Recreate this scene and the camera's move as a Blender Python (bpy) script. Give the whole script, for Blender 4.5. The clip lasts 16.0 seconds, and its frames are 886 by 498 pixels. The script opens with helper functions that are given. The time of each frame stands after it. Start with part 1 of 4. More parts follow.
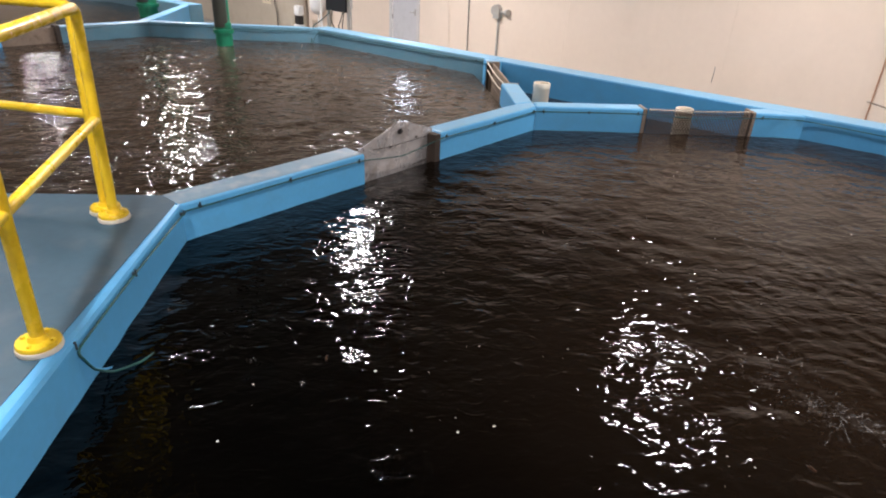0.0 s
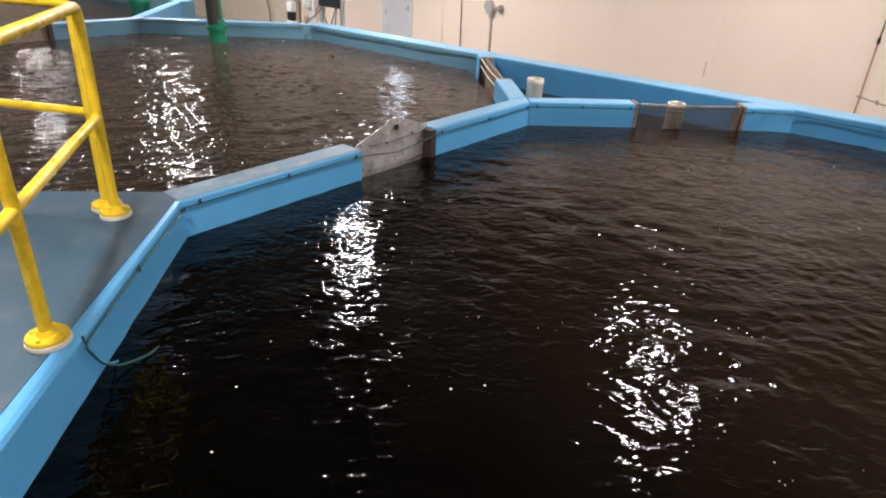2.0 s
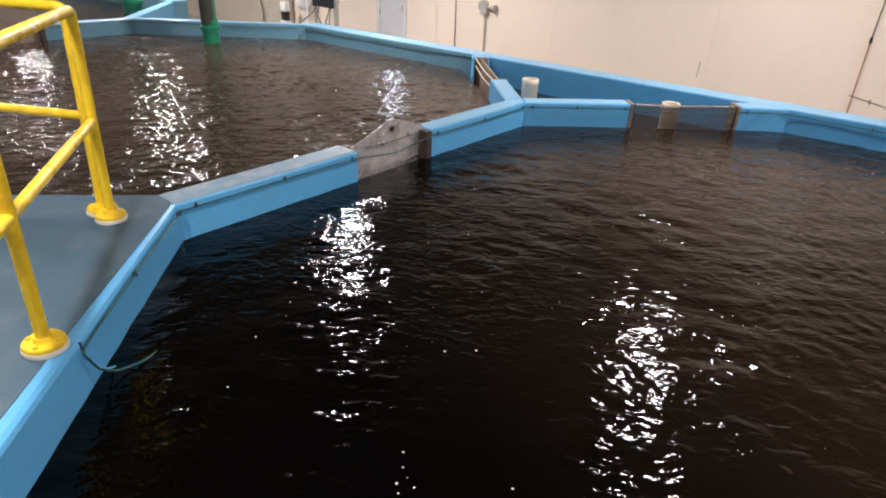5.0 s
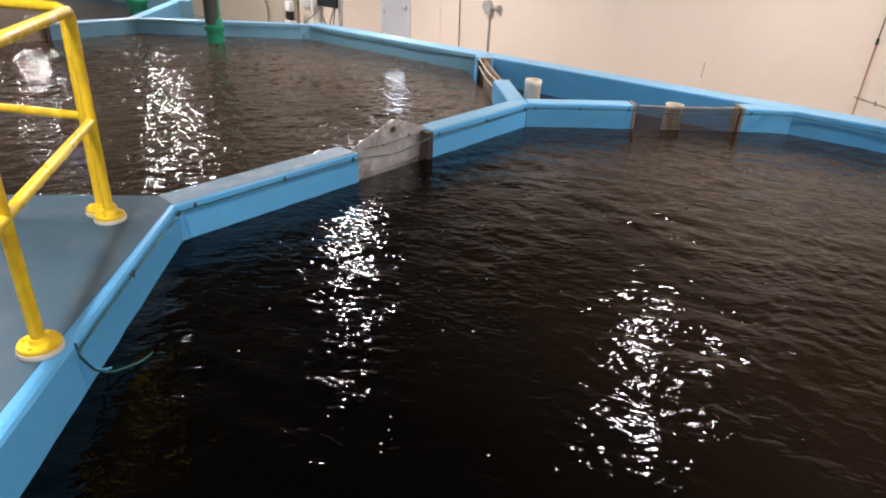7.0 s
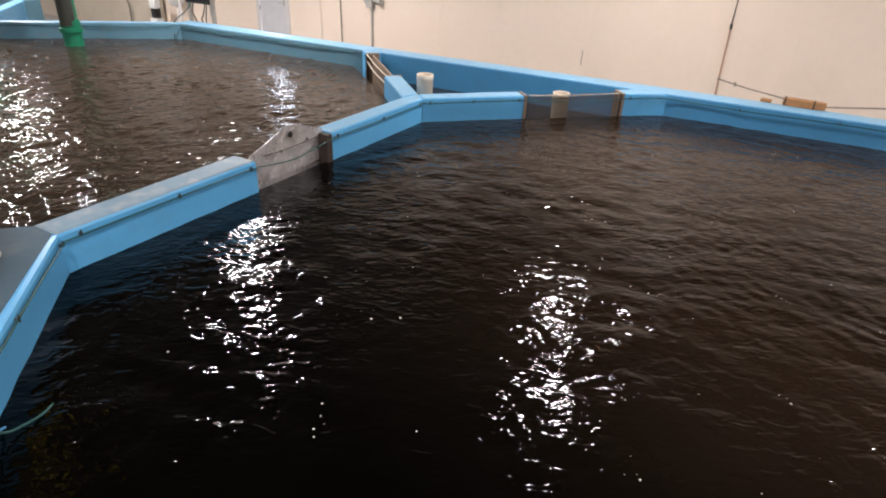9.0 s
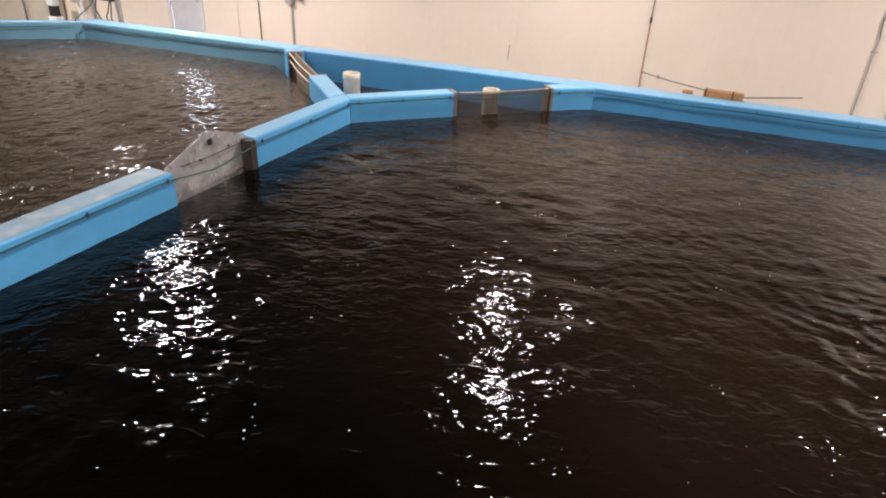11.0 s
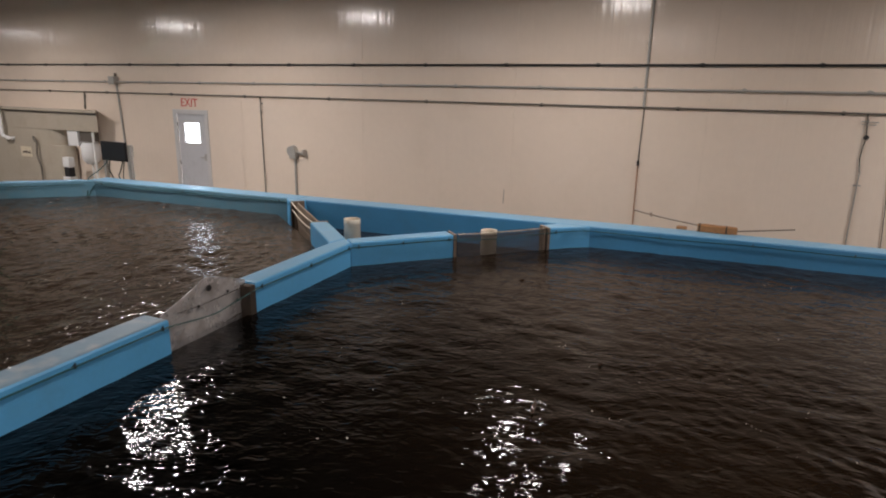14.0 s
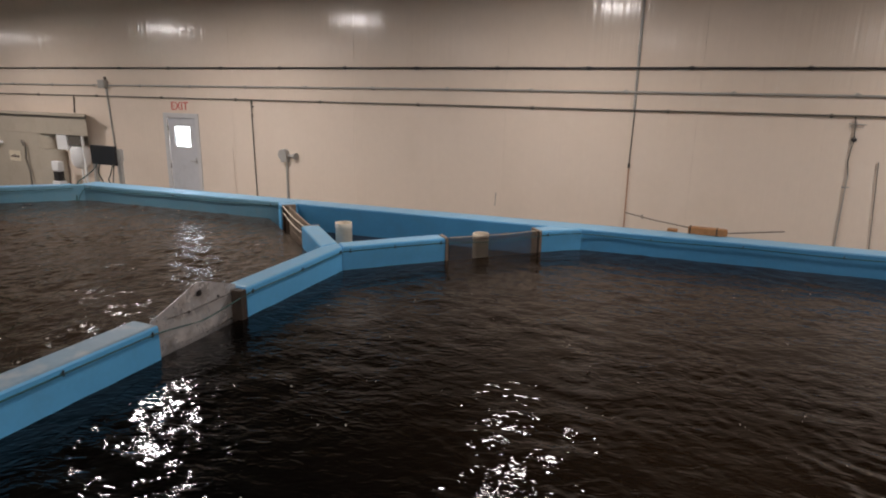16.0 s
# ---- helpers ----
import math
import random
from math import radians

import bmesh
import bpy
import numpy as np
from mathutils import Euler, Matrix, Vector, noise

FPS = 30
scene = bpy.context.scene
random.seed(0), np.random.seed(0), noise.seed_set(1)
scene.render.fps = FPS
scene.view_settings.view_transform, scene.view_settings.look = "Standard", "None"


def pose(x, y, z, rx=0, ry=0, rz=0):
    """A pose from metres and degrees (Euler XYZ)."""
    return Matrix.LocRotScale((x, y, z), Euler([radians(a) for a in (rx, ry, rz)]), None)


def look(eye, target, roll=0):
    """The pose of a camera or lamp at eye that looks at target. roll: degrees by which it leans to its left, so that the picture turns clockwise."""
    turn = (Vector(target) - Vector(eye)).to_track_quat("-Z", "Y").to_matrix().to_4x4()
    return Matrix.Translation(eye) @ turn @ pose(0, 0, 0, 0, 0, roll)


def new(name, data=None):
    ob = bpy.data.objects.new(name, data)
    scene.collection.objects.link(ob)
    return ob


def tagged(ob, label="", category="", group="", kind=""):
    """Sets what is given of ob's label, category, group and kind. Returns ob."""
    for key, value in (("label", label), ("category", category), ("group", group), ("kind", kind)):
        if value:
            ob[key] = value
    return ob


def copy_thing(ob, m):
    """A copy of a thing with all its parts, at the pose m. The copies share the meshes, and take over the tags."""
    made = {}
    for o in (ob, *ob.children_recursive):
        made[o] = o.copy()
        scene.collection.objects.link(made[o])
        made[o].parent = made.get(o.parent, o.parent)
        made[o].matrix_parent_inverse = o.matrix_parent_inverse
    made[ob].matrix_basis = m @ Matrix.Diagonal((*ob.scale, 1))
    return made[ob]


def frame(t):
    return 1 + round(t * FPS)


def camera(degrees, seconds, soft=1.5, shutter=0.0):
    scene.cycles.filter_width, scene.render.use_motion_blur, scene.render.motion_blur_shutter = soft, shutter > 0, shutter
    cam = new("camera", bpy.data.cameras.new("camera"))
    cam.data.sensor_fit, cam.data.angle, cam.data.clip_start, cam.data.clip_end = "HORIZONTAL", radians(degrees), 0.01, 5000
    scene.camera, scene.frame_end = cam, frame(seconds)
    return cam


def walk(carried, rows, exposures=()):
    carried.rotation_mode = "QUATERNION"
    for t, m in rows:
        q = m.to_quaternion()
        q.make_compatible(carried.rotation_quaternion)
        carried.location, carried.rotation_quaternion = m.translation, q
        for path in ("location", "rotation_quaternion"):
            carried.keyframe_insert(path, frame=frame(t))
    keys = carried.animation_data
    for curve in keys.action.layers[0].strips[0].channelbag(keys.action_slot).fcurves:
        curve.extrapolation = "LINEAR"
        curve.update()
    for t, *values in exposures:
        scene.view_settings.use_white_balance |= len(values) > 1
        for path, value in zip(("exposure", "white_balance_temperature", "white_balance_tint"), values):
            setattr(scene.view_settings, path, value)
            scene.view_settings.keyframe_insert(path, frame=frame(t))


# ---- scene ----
PATH = [
    (0, (4.23, -6.213, 1.694), (3.003, -4.918, 0.79), 2.7),
    (0.5, (4.244, -6.274, 1.718), (3.021, -4.978, 0.81), 2.9),
    (1, (4.252, -6.292, 1.712), (3.034, -4.995, 0.798), 2.7),
    (1.5, (4.252, -6.29, 1.71), (3.044, -4.986, 0.795), 2.6),
    (2, (4.253, -6.284, 1.715), (3.047, -4.978, 0.799), 2.6),
    (2.5, (4.248, -6.277, 1.71), (3.052, -4.96, 0.795), 2.6),
    (3, (4.266, -6.275, 1.723), (3.073, -4.956, 0.808), 2.5),
    (3.5, (4.269, -6.267, 1.729), (3.077, -4.948, 0.812), 2.6),
    (6, (4.217, -6.302, 1.739), (3.023, -4.988, 0.818), 2.5),
    (6.5, (4.229, -6.279, 1.74), (3.018, -4.982, 0.818), 2.5),
    (7, (4.251, -6.247, 1.742), (3.047, -4.941, 0.822), 2.6),
    (7.5, (4.286, -6.213, 1.776), (3.109, -4.887, 0.85), 2.6),
    (8, (4.243, -6.175, 1.776), (3.1, -4.822, 0.847), 3.1),
    (8.5, (4.129, -6.268, 1.784), (3.054, -4.855, 0.861), 3.1),
    (9, (4.104, -6.28, 1.801), (3.175, -4.774, 0.868), 2.6),
    (9.2, (4.115, -6.258, 1.805), (3.227, -4.729, 0.87), 2.5),
    (11.3, (3.954, -6.124, 1.798), (3.228, -4.508, 0.869), 2.8),
    (11.5, (3.941, -6.124, 1.797), (3.207, -4.478, 0.931), 2.5),
    (12, (3.877, -6.115, 1.796), (3.105, -4.361, 1.225), 1.5),
    (12.5, (3.862, -6.123, 1.738), (3.074, -4.358, 1.226), 1.3),
    (13, (3.873, -6.077, 1.712), (3.072, -4.317, 1.201), 1.2),
    (13.5, (3.883, -6.044, 1.711), (3.06, -4.291, 1.208), 1.2),
    (14, (3.909, -6.045, 1.728), (3.088, -4.291, 1.226), 1.2),
    (14.5, (3.914, -6.034, 1.722), (3.096, -4.279, 1.222), 1.3),
    (15, (3.922, -6.031, 1.741), (3.105, -4.275, 1.243), 1.2),
    (15.5, (3.914, -6.035, 1.748), (3.108, -4.273, 1.251), 1.2),
    (16, (3.916, -6.034, 1.74), (3.116, -4.269, 1.246), 1.1),
]
cam = camera(72.3, 16.0, soft=2.0)
walk(cam, [(t, look(eye, target, roll)) for t, eye, target, roll in PATH],
     exposures=[(0, 0.04, 6180, 10), (8.5, 0.06, 6250, 10), (11.5, 0.20, 6330, 10), (12.1, -0.38, 6420, 10), (12.6, -0.84, 6450, 10), (13.2, -0.89, 6450, 10), (16.0, -0.89, 6450, 10)])

# ---- world and lamps ----
world = bpy.data.worlds.new("world")
scene.world = world
world.use_nodes = True
sky = world.node_tree.nodes.new("ShaderNodeTexSky")
sky.sky_type, sky.sun_disc, sky.sun_elevation, sky.sun_rotation = "NISHITA", False, radians(35), radians(20)
world.node_tree.links.new(sky.outputs[0], world.node_tree.nodes["Background"].inputs[0])
world.node_tree.nodes["Background"].inputs[1].default_value = 0.1

LAMP_Z = 3.50
# The row at dy -7.4 is unseen, added to brighten deck and near walls.
LAMP_SPOTS = [(x, y + dy) for dy in (0, -7.4) for x, y in ((-20.0, -0.5), (-11.5, 0.2), (-4.6, 0.6), (1.7, 1.1), (8.0, 1.7))]
LAMP_WATTS = [215, 300, 282, 165, 210, 260, 280, 210, 160, 380]
for k, (lx, ly) in enumerate(LAMP_SPOTS):
    lamp = bpy.data.lights.new("bay_and_fill_light", "AREA")
    lamp.shape, lamp.size, lamp.energy, lamp.color = "DISK", 0.5, LAMP_WATTS[k], (1.0, 0.925, 0.91)
    new("bay_and_fill_light", lamp).matrix_world = pose(lx, ly, LAMP_Z - 0.03)


# ---- materials ----
def hsv(c, k):
    return tuple(min(1, v * k) for v in c) + (1,)


def mat(name, base, rough=0.5, metal=0.0, grain=40.0, blotch=1.5, vary=0.15, stain=None, stain_amount=0.0, bump=0.15, bump_scale=None, rough_vary=0.1, spec=0.5, dist=0.004):
    """Base colour with grain and blotches at two scales, a stain colour, and fine relief."""
    m = bpy.data.materials.new(name)
    m.use_nodes = True
    nt = m.node_tree
    N, L = nt.nodes, nt.links
    bsdf = N["Principled BSDF"]
    tc = N.new("ShaderNodeTexCoord")
    n1, n2 = N.new("ShaderNodeTexNoise"), N.new("ShaderNodeTexNoise")
    n1.inputs["Scale"].default_value, n1.inputs["Detail"].default_value = grain, 4
    n2.inputs["Scale"].default_value, n2.inputs["Detail"].default_value = blotch, 6
    n2.inputs["Roughness"].default_value = 0.65
    for n in (n1, n2):
        L.new(tc.outputs["Object"], n.inputs["Vector"])
    mix = N.new("ShaderNodeMix")
    mix.data_type = "RGBA"
    mix.inputs[6].default_value, mix.inputs[7].default_value = hsv(base, 1 - vary), hsv(base, 1 + vary)
    add = N.new("ShaderNodeMath")
    add.operation = "MULTIPLY_ADD"
    add.inputs[1].default_value = 0.35
    L.new(n1.outputs[0], add.inputs[0])
    sc = N.new("ShaderNodeMath")
    sc.operation = "MULTIPLY"
    sc.inputs[1].default_value = 0.65
    L.new(n2.outputs[0], sc.inputs[0])
    L.new(sc.outputs[0], add.inputs[2])
    ramp = N.new("ShaderNodeMapRange")
    ramp.inputs[1].default_value, ramp.inputs[2].default_value = 0.3, 0.7
    L.new(add.outputs[0], ramp.inputs[0])
    L.new(ramp.outputs[0], mix.inputs[0])
    out = mix.outputs[2]
    if stain:
        n3 = N.new("ShaderNodeTexNoise")
        n3.inputs["Scale"].default_value, n3.inputs["Detail"].default_value = blotch * 2.7, 8
        L.new(tc.outputs["Object"], n3.inputs["Vector"])
        r3 = N.new("ShaderNodeMapRange")
        r3.inputs[1].default_value, r3.inputs[2].default_value, r3.inputs[4].default_value = 0.52, 0.72, stain_amount
        L.new(n3.outputs[0], r3.inputs[0])
        mx = N.new("ShaderNodeMix")
        mx.data_type = "RGBA"
        mx.inputs[7].default_value = (*stain, 1)
        L.new(r3.outputs[0], mx.inputs[0])
        L.new(out, mx.inputs[6])
        out = mx.outputs[2]
    L.new(out, bsdf.inputs["Base Color"])
    rr = N.new("ShaderNodeMapRange")
    rr.inputs[3].default_value, rr.inputs[4].default_value = max(0.02, rough - rough_vary), min(1, rough + rough_vary)
    L.new(n2.outputs[0], rr.inputs[0])
    L.new(rr.outputs[0], bsdf.inputs["Roughness"])
    bsdf.inputs["Metallic"].default_value = metal
    bsdf.inputs["Specular IOR Level"].default_value = spec
    if bump:
        nb = n1
        if bump_scale:
            nb = N.new("ShaderNodeTexNoise")
            nb.inputs["Scale"].default_value, nb.inputs["Detail"].default_value = bump_scale, 5
            L.new(tc.outputs["Object"], nb.inputs["Vector"])
        b = N.new("ShaderNodeBump")
        b.inputs["Strength"].default_value, b.inputs["Distance"].default_value = bump, dist
        L.new(nb.outputs[0], b.inputs["Height"])
        L.new(b.outputs[0], bsdf.inputs["Normal"])
    return m


def glow(name, colour, strength):
    m = bpy.data.materials.new(name)
    m.use_nodes = True
    bsdf = m.node_tree.nodes["Principled BSDF"]
    bsdf.inputs["Base Color"].default_value = (0.8, 0.8, 0.8, 1)
    bsdf.inputs["Emission Color"].default_value = (*colour, 1)
    bsdf.inputs["Emission Strength"].default_value = strength
    return m


def water_mat(name, low, high, chop, fine=1.0, sheen_span=(5.0, 1.8)):
    """Dark, tea-brown tank water: finest ripples, calmer and livelier patches, the far side's reflection painted in
    brown.
    """
    m = bpy.data.materials.new(name)
    m.use_nodes = True
    nt = m.node_tree
    N, L = nt.nodes, nt.links
    bsdf = N["Principled BSDF"]
    bsdf.inputs["Roughness"].default_value = 0.04
    bsdf.inputs["IOR"].default_value = 1.33
    bsdf.inputs["Specular IOR Level"].default_value = 0.29
    tc = N.new("ShaderNodeTexCoord")
    murk, calm = N.new("ShaderNodeTexNoise"), N.new("ShaderNodeTexNoise")
    murk.inputs["Scale"].default_value, murk.inputs["Detail"].default_value = 0.32, 6
    calm.inputs["Scale"].default_value, calm.inputs["Detail"].default_value = 0.75, 3
    calm.inputs["Distortion"].default_value = 1.5
    for n in (murk, calm):
        L.new(tc.outputs["Object"], n.inputs["Vector"])
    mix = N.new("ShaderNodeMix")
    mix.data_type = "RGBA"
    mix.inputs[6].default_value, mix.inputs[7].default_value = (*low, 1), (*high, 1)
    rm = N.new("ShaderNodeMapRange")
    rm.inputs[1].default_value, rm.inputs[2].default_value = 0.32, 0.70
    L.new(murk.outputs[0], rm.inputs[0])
    # Brown of the reflected wall is painted: full near this point, none far out.
    span, painted_sheen, blend = N.new("ShaderNodeVectorMath"), N.new("ShaderNodeMapRange"), N.new("ShaderNodeMath")
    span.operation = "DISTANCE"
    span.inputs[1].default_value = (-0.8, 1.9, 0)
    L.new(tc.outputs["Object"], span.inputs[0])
    L.new(span.outputs["Value"], painted_sheen.inputs[0])
    painted_sheen.inputs[1].default_value, painted_sheen.inputs[2].default_value, painted_sheen.interpolation_type = *sheen_span, "SMOOTHSTEP"
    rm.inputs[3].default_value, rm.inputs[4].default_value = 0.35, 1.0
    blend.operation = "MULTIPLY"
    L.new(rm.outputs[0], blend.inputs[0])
    L.new(painted_sheen.outputs[0], blend.inputs[1])
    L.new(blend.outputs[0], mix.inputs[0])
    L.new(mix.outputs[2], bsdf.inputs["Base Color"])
    patch = N.new("ShaderNodeMapRange")
    patch.inputs[1].default_value, patch.inputs[2].default_value, patch.inputs[3].default_value = 0.36, 0.62, 0.55
    L.new(calm.outputs[0], patch.inputs[0])
    crest = N.new("ShaderNodeMapping")
    crest.vector_type = "TEXTURE"
    crest.inputs["Rotation"].default_value, crest.inputs["Scale"].default_value = (0, 0, radians(51)), (1.7, 1, 1)
    L.new(tc.outputs["Object"], crest.inputs[0])
    last = None
    for scale, detail, twist, amount in ((5.5, 1.2, 1.3, 0.0095), (11, 1.2, 1.2, 0.0100), (24, 1, 0.8, 0.0022)):
        n = N.new("ShaderNodeTexNoise")
        n.inputs["Scale"].default_value, n.inputs["Detail"].default_value = scale * fine, detail
        n.inputs["Roughness"].default_value, n.inputs["Distortion"].default_value = 0.45, twist
        L.new(crest.outputs[0], n.inputs["Vector"])
        b = N.new("ShaderNodeBump")
        b.inputs["Distance"].default_value = amount * chop / fine
        L.new(patch.outputs[0], b.inputs["Strength"])
        L.new(n.outputs[0], b.inputs["Height"])
        if last:
            L.new(last.outputs[0], b.inputs["Normal"])
        last = b
    L.new(last.outputs[0], bsdf.inputs["Normal"])
    return m


def wall_mat():
    """Cream plastic wall lining with a faint upright ribbing and a soft shine."""
    m = mat("cream_wall_lining", (0.76, 0.635, 0.525), rough=0.15, grain=9, blotch=0.5, vary=0.035, stain=(0.52, 0.42, 0.30), stain_amount=0.10, bump=0.0, rough_vary=0.06, spec=0.36)
    nt = m.node_tree
    N, L = nt.nodes, nt.links
    tc = N.new("ShaderNodeTexCoord")
    mp = N.new("ShaderNodeMapping")
    mp.inputs["Scale"].default_value = (17, 17, 0.2)
    L.new(tc.outputs["Object"], mp.inputs[0])
    n = N.new("ShaderNodeTexNoise")
    n.inputs["Scale"].default_value, n.inputs["Detail"].default_value = 1.0, 2
    L.new(mp.outputs[0], n.inputs["Vector"])
    b = N.new("ShaderNodeBump")
    b.inputs["Strength"].default_value, b.inputs["Distance"].default_value = 0.9, 0.0064
    L.new(n.outputs[0], b.inputs["Height"])
    L.new(b.outputs[0], N["Principled BSDF"].inputs["Normal"])
    return m


WALL = wall_mat()
SEAM = mat("wall_seam", (0.68, 0.58, 0.48), 0.5)
CEIL = mat("ceiling_dull_grey", (0.42, 0.40, 0.38), 0.6, grain=6, blotch=0.4, vary=0.05)
FLOOR = mat("concrete_floor", (0.30, 0.28, 0.25), 0.7, grain=60, blotch=0.8, vary=0.2, stain=(0.12, 0.11, 0.10), stain_amount=0.5)
BLUE = mat("blue_tank_paint", (0.11, 0.39, 0.69), 0.32, grain=25, blotch=1.2, vary=0.08, stain=(0.12, 0.29, 0.44), stain_amount=0.3, bump=0.25, dist=0.003)
DECK = mat("grey_blue_deck_paint", (0.034, 0.078, 0.112), 0.52, grain=18, blotch=1.1, vary=0.16, stain=(0.13, 0.14, 0.15), stain_amount=0.45, bump=0.3, dist=0.003, rough_vary=0.15)
# Paler than BLUE: gloss on the rim tops is put into the colour.
CAP = mat("sheen_pale_rim_paint", (0.19, 0.40, 0.58), 0.40, grain=22, blotch=1.6, vary=0.10, stain=(0.26, 0.37, 0.46), stain_amount=0.3, bump=0.03, dist=0.003)
CAPG = mat("walked_grey_rim_paint", (0.15, 0.235, 0.30), 0.55, grain=22, blotch=1.8, vary=0.16, stain=(0.34, 0.35, 0.35), stain_amount=0.7, bump=0.3, dist=0.003)
# Darker copy of BLUE: the outer wall's weaker light is put into the colour.
DIMBLUE = mat("shaded_blue_outer_wall", (0.060, 0.235, 0.44), 0.36, grain=25, blotch=1.3, vary=0.10, stain=(0.07, 0.20, 0.33), stain_amount=0.35, bump=0.2, dist=0.003)
# Greyer, darker blue for the walls of the far tanks.
GREYBLUE = mat("grey_blue_tank_paint", (0.105, 0.225, 0.30), 0.36, grain=25, blotch=1.4, vary=0.12, stain=(0.16, 0.22, 0.24), stain_amount=0.5, bump=0.25, dist=0.003)
YELLOW = mat("yellow_rail_paint", (0.76, 0.52, 0.02), 0.28, grain=30, blotch=3, vary=0.10, stain=(0.30, 0.15, 0.02), stain_amount=0.4, bump=0.12, dist=0.002)
WHITEP = mat("white_pvc", (0.78, 0.70, 0.57), 0.38, grain=30, blotch=4, vary=0.06, stain=(0.45, 0.36, 0.22), stain_amount=0.3)
STEEL = mat("dull_steel_plate", (0.60, 0.57, 0.56), 0.28, metal=0.45, grain=30, blotch=3, vary=0.16, stain=(0.24, 0.19, 0.15), stain_amount=0.5, bump=0.3)
RUST = mat("brown_weathered_post", (0.042, 0.029, 0.021), 0.65, grain=45, blotch=5, vary=0.35, stain=(0.03, 0.022, 0.016), stain_amount=0.7, bump=0.4)
BOARD = mat("brown_gate_board", (0.24, 0.18, 0.135), 0.55, grain=35, blotch=4, vary=0.25, stain=(0.09, 0.055, 0.03), stain_amount=0.6, bump=0.3)
NET = mat("brown_net_wire", (0.085, 0.062, 0.045), 0.6, grain=90, vary=0.3, bump=0)
ROPE = mat("pale_rope", (0.66, 0.58, 0.46), 0.8, grain=160, vary=0.4, bump=0.4)
GREENC = mat("green_cable", (0.012, 0.066, 0.060), 0.45, grain=60, vary=0.25, stain=(0.02, 0.03, 0.03), stain_amount=0.5)
CLIP = mat("dark_clip_metal", (0.06, 0.07, 0.08), 0.35, metal=0.6, grain=80, vary=0.3)
GREENP = mat("green_pipe_plastic", (0.010, 0.17, 0.088), 0.38, grain=20, blotch=3, vary=0.15, stain=(0.02, 0.06, 0.03), stain_amount=0.5)
DARKP = mat("dark_pipe_plastic", (0.025, 0.028, 0.02), 0.5, grain=20, blotch=3, vary=0.3)
CONDUIT = mat("grey_conduit", (0.36, 0.34, 0.31), 0.45, grain=40, blotch=3, vary=0.12)
CONDUIT2 = mat("brown_grey_pipe", (0.135, 0.115, 0.095), 0.5, grain=40, blotch=3, vary=0.15)
BLACKP = mat("black_pipe", (0.018, 0.016, 0.016), 0.45, grain=40, blotch=3, vary=0.3)
ORANGE = mat("orange_hose", (0.42, 0.23, 0.14), 0.5, grain=40, vary=0.15)
DOORG = mat("grey_door_paint", (0.52, 0.515, 0.53), 0.4, grain=20, blotch=1.5, vary=0.06, stain=(0.28, 0.26, 0.24), stain_amount=0.25)
FRAMEG = mat("grey_door_frame", (0.55, 0.53, 0.52), 0.4, grain=20, blotch=2, vary=0.08)
RED = mat("red_sign_letters", (0.55, 0.035, 0.03), 0.5, grain=30, vary=0.08, bump=0)
BEIGE = mat("beige_fibreglass", (0.42, 0.365, 0.29), 0.40, grain=15, blotch=0.9, vary=0.08, stain=(0.33, 0.27, 0.20), stain_amount=0.4)
BEIGED = mat("dark_lid_edge", (0.10, 0.085, 0.07), 0.6, grain=30, vary=0.2)
WHITE = mat("white_enamel", (0.74, 0.73, 0.72), 0.35, grain=20, vary=0.04)
BLACK = mat("black_screen_case", (0.014, 0.013, 0.014), 0.35, grain=30, vary=0.2)
CARD = mat("paper_card", (0.66, 0.58, 0.44), 0.7, grain=30, vary=0.06)
INK = mat("dark_ink", (0.05, 0.03, 0.03), 0.7, bump=0)
WOOD = mat("orange_brown_wood", (0.36, 0.17, 0.065), 0.55, grain=35, blotch=5, vary=0.2, stain=(0.16, 0.08, 0.03), stain_amount=0.5)
FISHM = mat("pale_pink_fish_skin", (0.50, 0.37, 0.24), 0.3, grain=60, blotch=14, vary=0.3, stain=(0.22, 0.09, 0.03), stain_amount=0.9)
FISHD = mat("dark_fish_back", (0.05, 0.028, 0.018), 0.25, grain=50, blotch=9, vary=0.4)
FOAM = mat("white_water_foam", (0.50, 0.48, 0.46), 0.15, grain=60, vary=0.15)
BUBBLE = mat("bubble_white", (0.62, 0.58, 0.52), 0.2, grain=60, vary=0.1, bump=0)
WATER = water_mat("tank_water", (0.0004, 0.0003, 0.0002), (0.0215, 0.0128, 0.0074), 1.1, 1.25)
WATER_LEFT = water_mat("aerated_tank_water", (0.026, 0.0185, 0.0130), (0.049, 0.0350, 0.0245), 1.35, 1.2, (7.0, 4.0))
gaps, thin = FOAM.node_tree.nodes.new("ShaderNodeTexNoise"), FOAM.node_tree.nodes.new("ShaderNodeMapRange")
gaps.inputs["Scale"].default_value, gaps.inputs["Detail"].default_value, gaps.inputs["Distortion"].default_value = 13, 5, 1.5
thin.inputs[1].default_value, thin.inputs[2].default_value, thin.inputs[4].default_value = 0.45, 0.80, 0.42
FOAM.node_tree.links.new(FOAM.node_tree.nodes.new("ShaderNodeTexCoord").outputs["Object"], gaps.inputs["Vector"])
FOAM.node_tree.links.new(gaps.outputs[0], thin.inputs[0])
FOAM.node_tree.links.new(thin.outputs[0], FOAM.node_tree.nodes["Principled BSDF"].inputs["Alpha"])
LAMPG = glow("lamp_diffuser_glow", (1.0, 0.86, 0.70), 60)
DAY = glow("daylight_outside", (0.80, 0.88, 1.0), 20)


